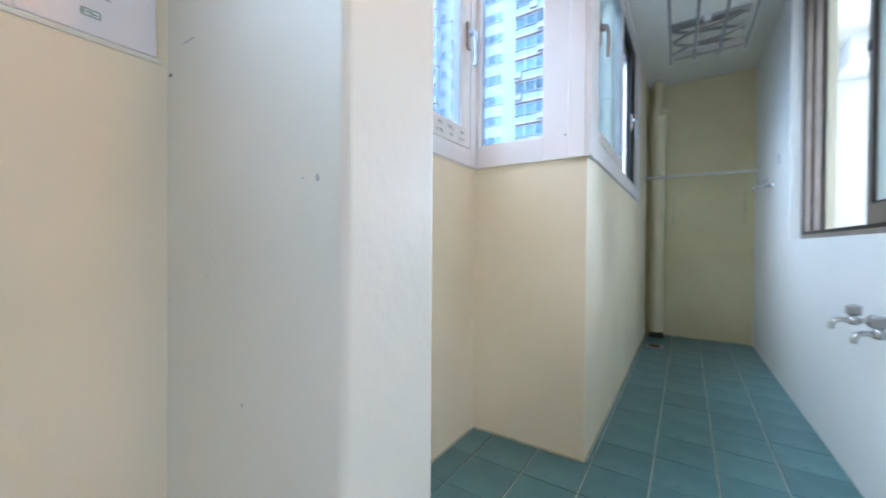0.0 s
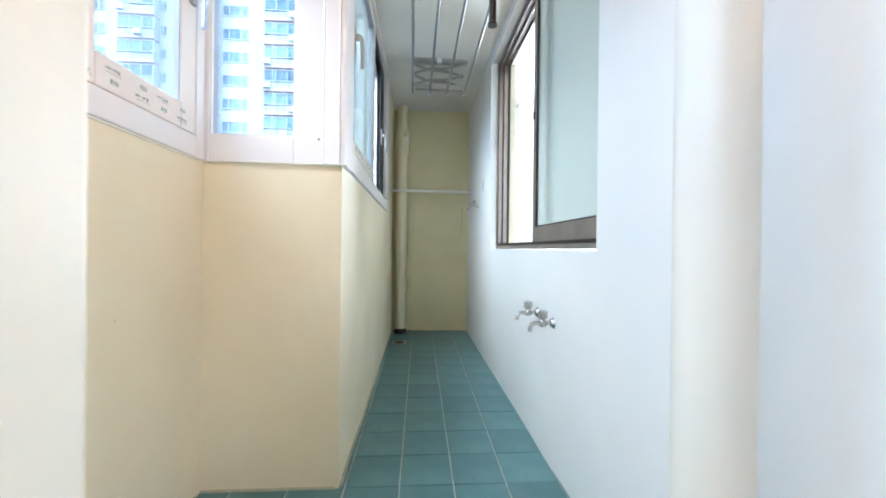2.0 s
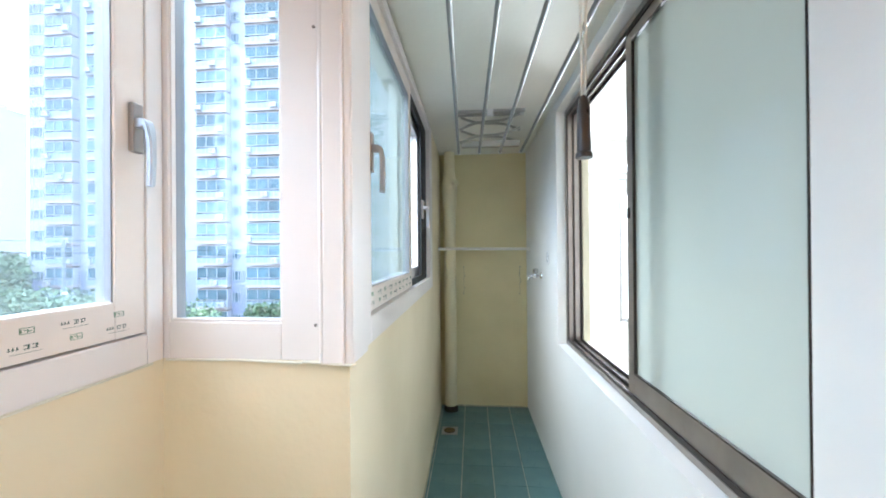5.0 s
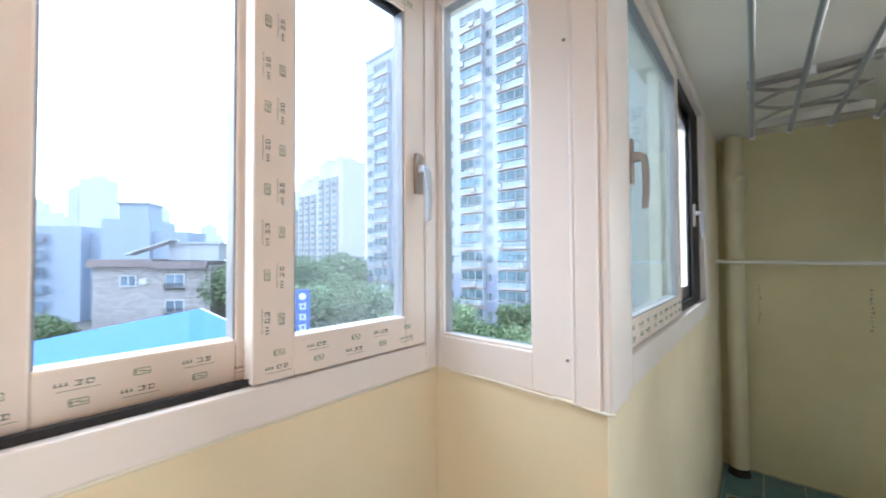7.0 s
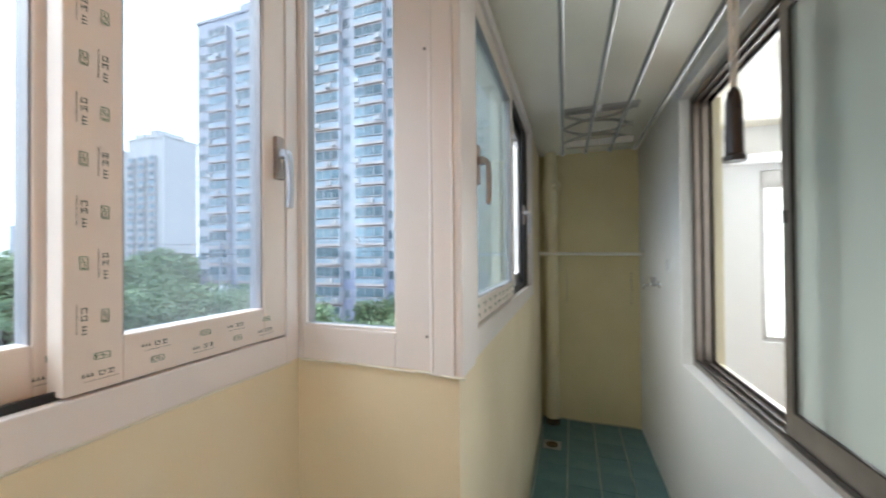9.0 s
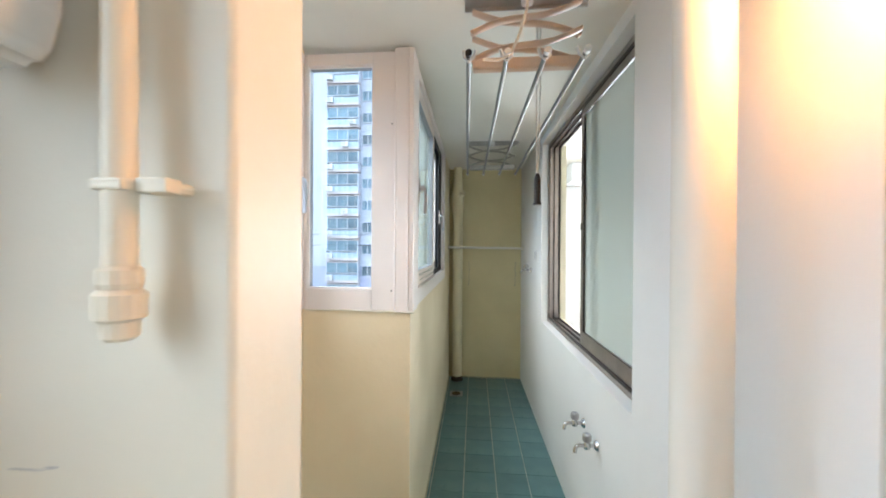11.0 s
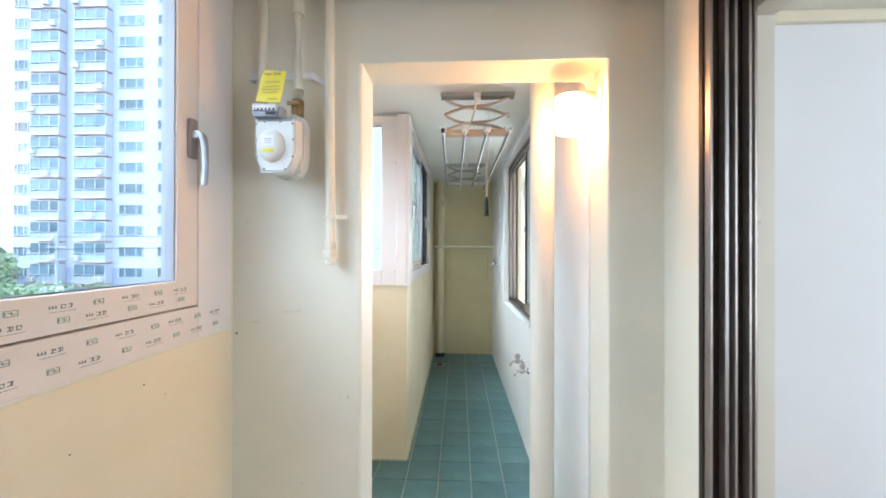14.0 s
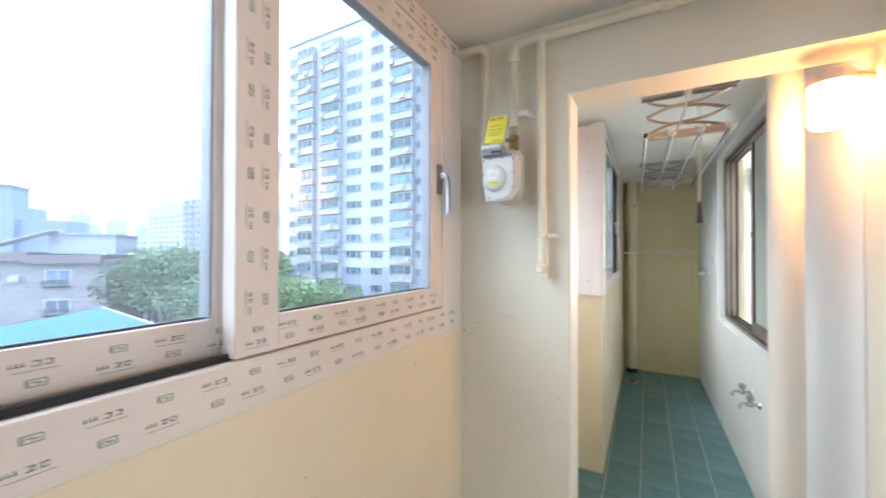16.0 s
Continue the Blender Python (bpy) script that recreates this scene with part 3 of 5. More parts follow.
# ---- pipes ----
p = base("drain_pipe", "cream painted drain pipe with a flaking collar, in the corner", "pipe")
bm = B()
cyl(bm, (0.10, 3.69, 0.05), (0.10, 3.69, 2.05), 0.054, 28)
cyl(bm, (0.10, 3.69, 2.19), (0.10, 3.69, H - 0.005), 0.048, 28)
part("pipe", bm, M_DRAIN, p, smooth=True)
bm = B()
lathe(bm, [(0.056, 1.86), (0.064, 1.90), (0.064, 2.00), (0.071, 2.02), (0.073, 2.08), (0.066, 2.12), (0.056, 2.15), (0.05, 2.21)], (0.10, 3.69, 0))
tube(bm, [(0.11, 3.66, 2.06), (0.15, 3.63, 2.09), (0.165, 3.61, 2.10)], 0.03, 14)
part("collar", bm, M_DRAIN, p, "lumpy painted socket", True)
bm = B()
lathe(bm, [(0.05, 0.0), (0.064, 0.003), (0.062, 0.025), (0.056, 0.04), (0.054, 0.055)], (0.10, 3.69, 0))
part("foot", bm, M_DIRT, p, "rusty dark grimy foot", True)

p = base("riser_pipe", "white painted drain pipe standing close behind the opening", "pipe")
bm = B()
cyl(bm, (0.721, 0.3, 0.0), (0.721, 0.3, H), 0.052, 40)
part("pipe", bm, M_WPIPE, p, smooth=True)

p = base("shelf_rod", "white painted rod spanning the passage before the end wall", "rod")
bm = B()
cyl(bm, (0.006, 3.61, 1.497), (xr(3.61) - 0.006, 3.61, 1.49), 0.013, 16)
part("rod", bm, M_WPIPE, p, smooth=True)
for a, b, z in ((0, 0.008, 1.497), (xr(3.61) - 0.008, xr(3.61), 1.49)):
    bm = B()
    cyl(bm, (a, 3.61, z), (b, 3.61, z), 0.024, 16)
    part("wall_socket", bm, M_WPIPE, p, smooth=True)

# ---- drying rack ----
r = base("drying_rack", "ceiling clothes drying rack with four silver rods and scissor arms", "drying rack")


def rack_end(y, arm, zc, dx=0.0):
    bm = B()
    box(bm, 0.245 + dx, 0.69 + dx, y - 0.035, y + 0.035, H - 0.006, H, 0.001)
    box(bm, 0.245 + dx, 0.69 + dx, y - 0.035, y - 0.031, H - 0.02, H - 0.006)
    box(bm, 0.245 + dx, 0.69 + dx, y + 0.031, y + 0.035, H - 0.02, H - 0.006)
    part("ceiling_rail", bm, M_ALU, r, "silver ceiling rail")
    top, n = H - 0.03, 2
    h = (top - zc - 0.02) / n
    bm = B()
    for side in (-1, 1):
        for k in range(n):
            za, zb = top - k * h, top - (k + 1) * h
            xm = 0.465 + dx
            wdt = 0.19
            yy = y + side * 0.018
            s = 1 if side > 0 else -1
            pts = []
            for i in range(9):
                u = i / 8
                pts.append((xm + s * wdt * (2 * u - 1), yy + 0.0, za + (zb - za) * u + 0.018 * s * 0 - 0.012 * math.sin(math.pi * u * 2)))
            tube(bm, pts, 0.02, 8, 0.35)
            cyl(bm, (xm + s * wdt, yy - 0.01, zb), (xm + s * wdt, yy + 0.01, zb), 0.009, 10)
    part("scissor_arm", bm, arm, r, "crossed folding scissor arms", True)
    bm = B()
    box(bm, 0.275 + dx, 0.655 + dx, y - 0.02, y + 0.02, zc - 0.012, zc + 0.028, 0.008)
    part("bottom_bar", bm, arm, r)
    bm = B()
    box(bm, 0.445 + dx, 0.485 + dx, y - 0.055, y - 0.02, H - 0.045, H - 0.006, 0.006)
    part("pulley", bm, M_LABELW, r, "small white pulley block", True)


rack_end(0.9, M_WOODY, 2.15)
rack_end(2.71, M_GREYARM, 2.17, -0.035)
for i in range(4):
    x, xf = 0.263 + i * 0.127, 0.224 + i * 0.134
    bm = B()
    cyl(bm, (x, 0.77, 2.135), (xf, 2.69, 2.12), 0.0085, 14)
    part("rod", bm, M_ROD, r, smooth=True)
    for xe, y, z in ((x, 0.775, 2.135), (xf, 2.695, 2.12)):
        bm = B()
        cyl(bm, (xe, y - 0.016, z), (xe, y + 0.004, z), 0.011, 14)
        part("rod_cap", bm, M_LABELW if i or y > 1 else M_SEAL, r, smooth=True)
    bm = B()
    tube(bm, [(x - 0.02, 0.82, 2.17), (x - 0.016, 0.805, 2.14), (x, 0.80, 2.122), (x + 0.016, 0.805, 2.14), (x + 0.02, 0.82, 2.17)], 0.005, 8)
    part("hook", bm, M_LABELW, r, "white plastic rod hook", True)
bm = B()
tube(bm, [(0.46, 0.785, 2.36), (0.452, 0.78, 2.28), (0.43, 0.775, 2.2), (0.40, 0.772, 2.13), (0.36, 0.775, 2.112), (0.31, 0.78, 2.12)], 0.005, 8)
tube(bm, [(0.528, 1.04, 2.375), (0.527, 1.04, 2.1), (0.531, 1.04, 1.78)], 0.003, 8)
tube(bm, [(0.542, 1.04, 2.375), (0.542, 1.04, 2.1), (0.536, 1.04, 1.78)], 0.003, 8)
part("cord", bm, M_CORD, r, "white pull cords", True)
bm = B()
lathe(bm, [(0.004, 0.125), (0.009, 0.118), (0.0125, 0.10), (0.013, 0.05), (0.0135, 0.012), (0.0165, 0.008), (0.0165, 0.0)], (0.533, 1.04, 1.668))
part("grip", bm, M_GRIP, r, "dark brown tapered pull grip", True)

# ---- wall lamp ----
l = base("wall_lamp", "lit opal glass wall lamp with a pale cap on the pier", "wall lamp", loc=(0, 0.045, -0.018))
bm = B()
lathe(bm, [(0.03, -0.132), (0.046, -0.128), (0.051, -0.115), (0.053, -0.06), (0.052, 0.0)], (0.766, 0.0, 2.03))
g = part("shade", bm, M_LAMP, l, "glowing warm opal glass shade", True)
bm = B()
lathe(bm, [(0.054, 0.0), (0.054, 0.03), (0.05, 0.036), (0.01, 0.037)], (0.766, 0.0, 2.032))
part("cap", bm, M_LAMPCAP, l, "pale pinkish cap", True)
bm = B()
box(bm, 0.858, 0.866, -0.05, 0.05, 1.96, 2.07, 0.003)
part("back_plate", bm, M_LAMPCAP, l)
bm = B()
tube(bm, [(0.862, 0.0, 2.02), (0.84, 0.0, 2.038), (0.80, 0.0, 2.045)], 0.018, 12)
part("arm", bm, M_LAMPCAP, l, smooth=True)

# ---- gas meter and gas pipes ----
m = base("gas_meter", "off-white gas meter with a yellow tag, hung on pipes", "gas meter")
bm = B()
prof = [(-0.29, 1.865), (-0.29, 1.76), (-0.284, 1.735), (-0.262, 1.705), (-0.245, 1.695), (-0.175, 1.695), (-0.158, 1.705), (-0.14, 1.735), (-0.134, 1.76), (-0.134, 1.865)]
front = [bm.verts.new((x, -0.25, z)) for x, z in prof]
backv = [bm.verts.new((x + 0.004, -0.205, z)) for x, z in prof]
bm.faces.new(front)
bm.faces.new(backv)
for i in range(len(prof)):
    j = (i + 1) % len(prof)
    bm.faces.new((front[i], front[j], backv[j], backv[i]))
bmesh.ops.bevel(bm, geom=list({e for v in front for e in v.link_edges if e.other_vert(v) in front}), offset=0.007, segments=2, affect="EDGES")
part("front_housing", bm, M_METER, m, smooth=True)
bm = B()
prof = [(-0.275, 1.88), (-0.278, 1.75), (-0.26, 1.705), (-0.235, 1.69), (-0.165, 1.69), (-0.145, 1.705), (-0.128, 1.75), (-0.128, 1.88), (-0.15, 1.9), (-0.26, 1.9)]
a = [bm.verts.new((x, -0.198, z)) for x, z in prof]
b2 = [bm.verts.new((x, -0.125, z)) for x, z in prof]
bm.faces.new(a)
bm.faces.new(b2)
for i in range(len(prof)):
    j = (i + 1) % len(prof)
    bm.faces.new((a[i], a[j], b2[j], b2[i]))
bmesh.ops.bevel(bm, geom=list({e for v in a + b2 for e in v.link_edges}), offset=0.01, segments=3, affect="EDGES")
part("rear_housing", bm, M_METER, m, smooth=True)
bm = B()
box(bm, -0.294, -0.13, -0.208, -0.196, 1.70, 1.87, 0.003)
part("flange", bm, M_METER, m, "grey-white seam flange")
bm = B()
lathe(bm, [(0.001, -0.272), (0.036, -0.272), (0.044, -0.268), (0.05, -0.258), (0.053, -0.25)], (-0.225, 0, 1.78), "Y", 32)
part("diaphragm_cover", bm, M_METER, m, "raised round cover", True)
bm = B()
box(bm, -0.246, -0.204, -0.2735, -0.272, 1.775, 1.808)
part("label", bm, M_LABELW, m, "round cover's white label")
bm = B()
box(bm, -0.248, -0.202, -0.2737, -0.272, 1.755, 1.766)
part("label", bm, M_LABELY, m, "small yellow strip label")
bm = B()
for z in (1.797, 1.791, 1.784):
    box(bm, -0.24, -0.212, -0.2741, -0.2735, z - 0.0008, z + 0.0008)
tagged(part("label_print", bm, M_METERGREY, m), kind="stuff")
for x, z in ((-0.281, 1.85), (-0.143, 1.85), (-0.283, 1.80), (-0.141, 1.80), (-0.281, 1.745), (-0.143, 1.745), (-0.252, 1.706), (-0.172, 1.706), (-0.25, 1.857), (-0.19, 1.857)):
    bm = B()
    cyl(bm, (x, -0.253, z), (x, -0.249, z), 0.0038, 8)
    part("bolt", bm, M_SCREW, m)
bm = B()
box(bm, -0.288, -0.195, -0.272, -0.215, 1.886, 1.908, 0.005)
part("index_box", bm, M_LABELW, m, "white index box")
bm = B()
box(bm, -0.196, -0.18, -0.262, -0.218, 1.868, 1.904, 0.006)
box(bm, -0.286, -0.197, -0.27, -0.215, 1.868, 1.8855, 0.003)
part("index_cap", bm, M_METERGREY, m, "smoky grey index cap", True)
bm = B()
box(bm, -0.28, -0.202, -0.2725, -0.2715, 1.886, 1.894)
box(bm, -0.235, -0.198, -0.2728, -0.2715, 1.873, 1.881)
part("dial_window", bm, M_SEAL, m, "dark counter window")
bm = B()
for i in range(5):
    box(bm, -0.276 + i * 0.015, -0.268 + i * 0.015, -0.2732, -0.2725, 1.887, 1.893)
tagged(part("digits", bm, M_LABELW, m), kind="stuff")
bm = B()
box(bm, -0.282, -0.15, -0.245, -0.212, 1.858, 1.872, 0.003)
part("bracket_plate", bm, M_METERGREY, m)
m.scale, m.location = (0.84, 0.9, 1.0), (-0.052, 0.035, 0.0)
t = base("yellow_tag", "bright yellow notice tag tied to the gas meter", "tag", loc=(0, 0.045, 0))
bm = B()
vs = [(-0.276, -0.262, 1.912), (-0.20, -0.264, 1.905), (-0.187, -0.25, 1.995), (-0.187, -0.248, 2.01), (-0.255, -0.248, 2.016), (-0.265, -0.25, 2.0)]
f1 = [bm.verts.new(v) for v in vs]
f2 = [bm.verts.new((x, y + 0.0015, z)) for x, y, z in vs]
bm.faces.new(f1)
bm.faces.new(f2)
for i in range(6):
    bm.faces.new((f1[i], f1[(i + 1) % 6], f2[(i + 1) % 6], f2[i]))
part("card", bm, M_LABELY, t)
bm = B()
for k, (w0, w1) in enumerate(((0.008, 0.03), (0.038, 0.06), (0.015, 0.06), (0.01, 0.065), (0.01, 0.066), (0.012, 0.06), (0.03, 0.062))):
    z = (2.0, 2.0, 1.975, 1.96, 1.95, 1.94, 1.918)[k]
    x = -0.262 - (2.0 - z) * 0.1
    yy = -0.2525 - (2.0 - z) * 0.13
    box(bm, x + w0, x + w1, yy - 0.0012, yy - 0.0004, z - 0.0012, z + (0.004 if k < 2 else 0.0008))
tagged(part("print", bm, M_BRASS, t), kind="stuff")

g = base("gas_pipe", "cream painted gas pipework running along the wall tops", "pipe", loc=(0, 0.045, 0))
Z = 2.335


def bend(points, r, name="pipe"):
    """A pipe along points with rounded corners."""
    pts = [Vector(p) for p in points]
    out = [pts[0]]
    for a, b_, c in zip(pts, pts[1:], pts[2:]):
        u, v = (a - b_).normalized(), (c - b_).normalized()
        for i in range(7):
            s = i / 6
            p0, p2 = b_ + u * r * 2.2, b_ + v * r * 2.2
            out.append((1 - s) ** 2 * p0 + 2 * s * (1 - s) * b_ + s * s * p2)
    out.append(pts[-1])
    bm = B()
    tube(bm, out, r, 16)
    return part(name, bm, M_PIPE, g, smooth=True)


bend([(-0.325, -0.135, 1.93), (-0.325, -0.135, 2.36), (-0.46, -0.135, 2.36)], 0.017)
bend([(-0.20, -0.135, 1.99), (-0.20, -0.135, Z), (1.03, -0.135, 2.325), (1.035, -2.9, 2.325)], 0.0165)
bend([(-0.09, -0.135, Z), (-0.085, -0.135, 1.43)], 0.0155)
for p, q, r in (((-0.20, -0.135, 1.91), (-0.20, -0.135, 1.96), 0.02), ((-0.20, -0.135, 1.965), (-0.20, -0.135, 2.0), 0.0185)):
    bm = B()
    cyl(bm, p, q, r, 12)
    part("union", bm, M_BRASS if r > 0.019 else M_SCAR, g, "dirty brass pipe union", True)
bm = B()
cyl(bm, (-0.20, -0.16, 1.945), (-0.20, -0.135, 1.945), 0.007, 8)
box(bm, -0.225, -0.18, -0.166, -0.16, 1.938, 1.952, 0.002)
part("valve_lever", bm, M_BRASS, g, "dirty brass valve lever")
bm = B()
lathe(bm, [(0.012, 1.398), (0.017, 1.402), (0.0175, 1.418), (0.0235, 1.422), (0.0235, 1.447), (0.0185, 1.452), (0.0205, 1.458), (0.0205, 1.472), (0.0165, 1.476)], (-0.085, -0.135, 0), n=16)
part("end_cap", bm, M_PIPE, g)
for p, q in (((-0.125, -0.135, Z), (-0.058, -0.135, Z)), ((-0.2, -0.135, 2.26), (-0.2, -0.135, 2.30)), ((0.93, -0.135, 2.326), (0.97, -0.135, 2.326))):
    bm = B()
    cyl(bm, p, q, 0.0205, 16)
    part("coupling", bm, M_PIPE, g, smooth=True)
for x, z in ((-0.085, 1.56),):
    bm = B()
    box(bm, x - 0.0185, x + 0.0185, -0.152, -0.118, z - 0.006, z + 0.006, 0.003)
    box(bm, x + 0.02, x + 0.055, -0.14, -0.118, z - 0.008, z + 0.008, 0.002)
    cyl(bm, (x + 0.045, -0.118, z), (x + 0.045, -0.095, z), 0.007, 8)
    part("clamp", bm, M_PIPE, g)
bm = B()
tube(bm, [(0.335, -0.135, 2.34), (0.335, -0.135, H)], 0.01, 8)
box(bm, 0.315, 0.355, -0.157, -0.113, 2.315, 2.327, 0.003)
part("hanger", bm, M_PIPE, g)
bm = B()
box(bm, -0.375, -0.155, -0.122, -0.117, 2.045, 2.068, 0.001)
vs = box(bm, -0.155, -0.115, -0.122, -0.117, 2.045, 2.068, 0)
for v in vs:
    if v.co.x > -0.13:
        v.co.y += 0.022
        v.co.z -= 0.02
box(bm, -0.38, -0.372, -0.122, -0.095, 2.045, 2.068)
part("bracket", bm, M_LABELW, g, "white painted flat bracket")

# ---- taps ----


def tap(y, z, knob_mat=None, label="small worn chrome tap with a fluted grey knob"):
    x = xr(y)
    t = base("tap", label, "tap", "wall taps", loc=(x, y, z))
    bm = B()
    lathe(bm, [(0.008, -0.014), (0.016, -0.012), (0.022, -0.004), (0.024, 0.0)], (0, 0, 0), "X", 20)
    part("flange", bm, M_CHROME, t, smooth=True)
    bm = B()
    tube(bm, [(-0.006, 0, 0), (-0.03, 0, 0), (-0.05, 0, -0.003), (-0.075, 0, -0.001), (-0.09, 0, -0.006), (-0.097, 0, -0.02), (-0.098, 0, -0.034)], 0.0085, 14)
    part("spout", bm, M_CHROME, t, smooth=True)
    bm = B()
    lathe(bm, [(0.014, -0.014), (0.016, -0.004), (0.014, 0.008), (0.009, 0.014), (0.008, 0.022)], (-0.045, 0, 0))
    part("body", bm, M_CHROME, t, smooth=True)
    bm = B()
    n = 24
    for r, h0, h1 in ((0.0185, 0.018, 0.052),):
        rings = []
        for h, s in ((h0, 0.8), (h0 + 0.005, 1.0), (h1 - 0.005, 1.02), (h1, 0.85)):
            rings.append([bm.verts.new((-0.045 + (r * s * (1 + 0.07 * (i % 2))) * math.cos(2 * math.pi * i / n), (r * s * (1 + 0.07 * (i % 2))) * math.sin(2 * math.pi * i / n), h)) for i in range(n)])
        for a, b_ in zip(rings, rings[1:]):
            for i in range(n):
                bm.faces.new((a[i], a[(i + 1) % n], b_[(i + 1) % n], b_[i]))
        bm.faces.new(rings[0])
        bm.faces.new(rings[-1])
    part("knob", bm, knob_mat or M_ALU, t, "fluted satin grey knob")
    bm = B()
    cyl(bm, (-0.045, 0, 0.052), (-0.045, 0, 0.0535), 0.008, 14)
    part("knob_cap", bm, M_METERGREY, t)
    return t


tap(1.27, 0.6)
tap(1.465, 0.61)
tap(3.09, 1.288, M_CHROME, "bright chrome tap high on the passage wall")

bm = B()
x = xr(2.86)
box(bm, x - 0.006, x, 2.83, 2.89, 1.385, 1.475, 0.002)
o = tagged(part("socket_plate", bm, M_LABELW), "small white blank socket plate on the passage wall", "socket plate")
bm = B()
ring(bm, "x", x - 0.0075, x - 0.006, 2.842, 2.878, 1.40, 1.46, 0.003, 0.003, 0.003, 0.003, 0)
part("seam", bm, M_METERGREY, o)

# ---- floor drain ----
d = base("floor_drain", "square steel floor drain with a dark round grate", "floor drain")
bm = B()
ring_pts = 28
box(bm, 0.045, 0.175, 3.24, 3.365, -0.002, 0.0035, 0.001)
part("plate", bm, M_ALU, d)
bm = B()
cyl(bm, (0.108, 3.303, 0.003), (0.108, 3.303, 0.0055), 0.046, 28)
part("grate", bm, M_DIRT, d, "dark rusty round grate")
for k in range(5):
    bm = B()
    y = 3.303 + (k - 2) * 0.015
    h = math.sqrt(0.042 ** 2 - (y - 3.303) ** 2)
    box(bm, 0.108 - h, 0.108 + h, y - 0.002, y + 0.002, 0.0055, 0.0075)
    part("bar", bm, M_BRASS, d)

# ---- marks and scars on the plaster ----


def blots(name, label, mat, centres, plane, seed):
    """Thin raised irregular patches of old plaster or dirt on a wall."""
    rnd = random.Random(seed)
    bm = B()
    for (u, z, ru, rz) in centres:
        n = 9
        vs = []
        for i in range(n):
            a = 2 * math.pi * i / n
            k = rnd.uniform(0.6, 1.1)
            uu, zz = u + ru * k * math.cos(a), z + rz * k * math.sin(a)
            vs.append((uu, zz))
        axis, at, out = plane
        f = [bm.verts.new((uu, at + out, zz) if axis == "y" else (at + out, uu, zz)) for uu, zz in vs]
        g2 = [bm.verts.new((uu, at, zz) if axis == "y" else (at, uu, zz)) for uu, zz in vs]
        bm.faces.new(f)
        for i in range(n):
            bm.faces.new((f[i], f[(i + 1) % n], g2[(i + 1) % n], g2[i]))
    ob = part(name, bm, mat)
    return tagged(ob, label, "wall mark", kind="stuff")


rnd = random.Random(21)
for x in (0.225, 0.753):
    blots("bracket_scar", "flaked strip left on the end wall by a removed shelf bracket", M_SCAR,
          [(x + rnd.uniform(-0.006, 0.006), 1.07 + 0.028 * k, rnd.uniform(0.003, 0.008), rnd.uniform(0.006, 0.014)) for k in range(10)], ("y", 3.8, -0.0012), int(x * 100))
blots("plaster_scuff", "small grey scuffs on the wing wall", M_SCUFF, [(-0.3, 0.8, 0.0014, 0.002), (-0.25, 1.228, 0.028, 0.0011), (-0.215, 1.232, 0.012, 0.0016), (-0.37, 1.19, 0.02, 0.0008), (-0.2, 0.62, 0.002, 0.003), (-0.44, 0.75, 0.003, 0.0015), (-0.4, 1.55, 0.002, 0.003)], ("y", -0.05, -0.0008), 5)
blots("plaster_dent", "few faint grey dents in the wing wall plaster", M_SCUFF, [(-0.035, 0.93, 0.0035, 0.005), (-0.062, 0.932, 0.002, 0.0012), (-0.3, 0.88, 0.0015, 0.002), (-0.285, 0.83, 0.0015, 0.0015)], ("y", -0.05, -0.0007), 15)
blots("plaster_chip", "dark chip in the corner under the window frame", M_DIRT, [(-0.44, 1.15, 0.005, 0.004)], ("y", -0.05, -0.001), 6)
blots("parapet_specks", "tiny dark specks on the parapet plaster", M_DIRT, [(0.4, 1.12, 0.002, 0.002), (0.8, 0.7, 0.002, 0.003)], ("x", -0.50, 0.0006), 8)
blots("parapet_specks", "tiny dark specks on the parapet plaster under the balcony window", M_DIRT, [(-0.35, 1.05, 0.002, 0.002), (-0.6, 1.02, 0.002, 0.003), (-0.42, 1.10, 0.003, 0.002), (-0.9, 0.95, 0.002, 0.002)], ("x", -0.455, 0.0006), 9)
bm = B()
tube(bm, [(0.02 + 0.19 * i, 3.794, 0.002 + 0.004 * (i % 2)) for i in range(5)], 0.006, 6)
tube(bm, [(0.004, 1.19 + 0.29 * i, 0.001 + 0.003 * (i % 2)) for i in range(10)], 0.006, 6)
tube(bm, [(-0.497, 0.13 + 0.17 * i, 0.002) for i in range(7)], 0.005, 6)
tube(bm, [(-0.495 + 0.12 * i, 1.181, 0.001 + 0.002 * (i % 2)) for i in range(5)], 0.005, 6)
tagged(part("floor_edge_grime", bm, M_SCAR), "crumbly dirty joint where floor meets walls", "joint", kind="stuff")
bm = B()
tube(bm, [(-0.499, 1.15, 1.206), (-0.499, 0.7, 1.206), (-0.499, 0.135, 1.205)], 0.004, 6)
tube(bm, [(-0.454, -0.06, 1.172), (-0.454, -1.2, 1.171), (-0.454, -1.9, 1.172)], 0.005, 6)
tagged(part("sill_sealant", bm, M_CREAM), "uneven painted sealant under the window frames", "sealant", kind="stuff")

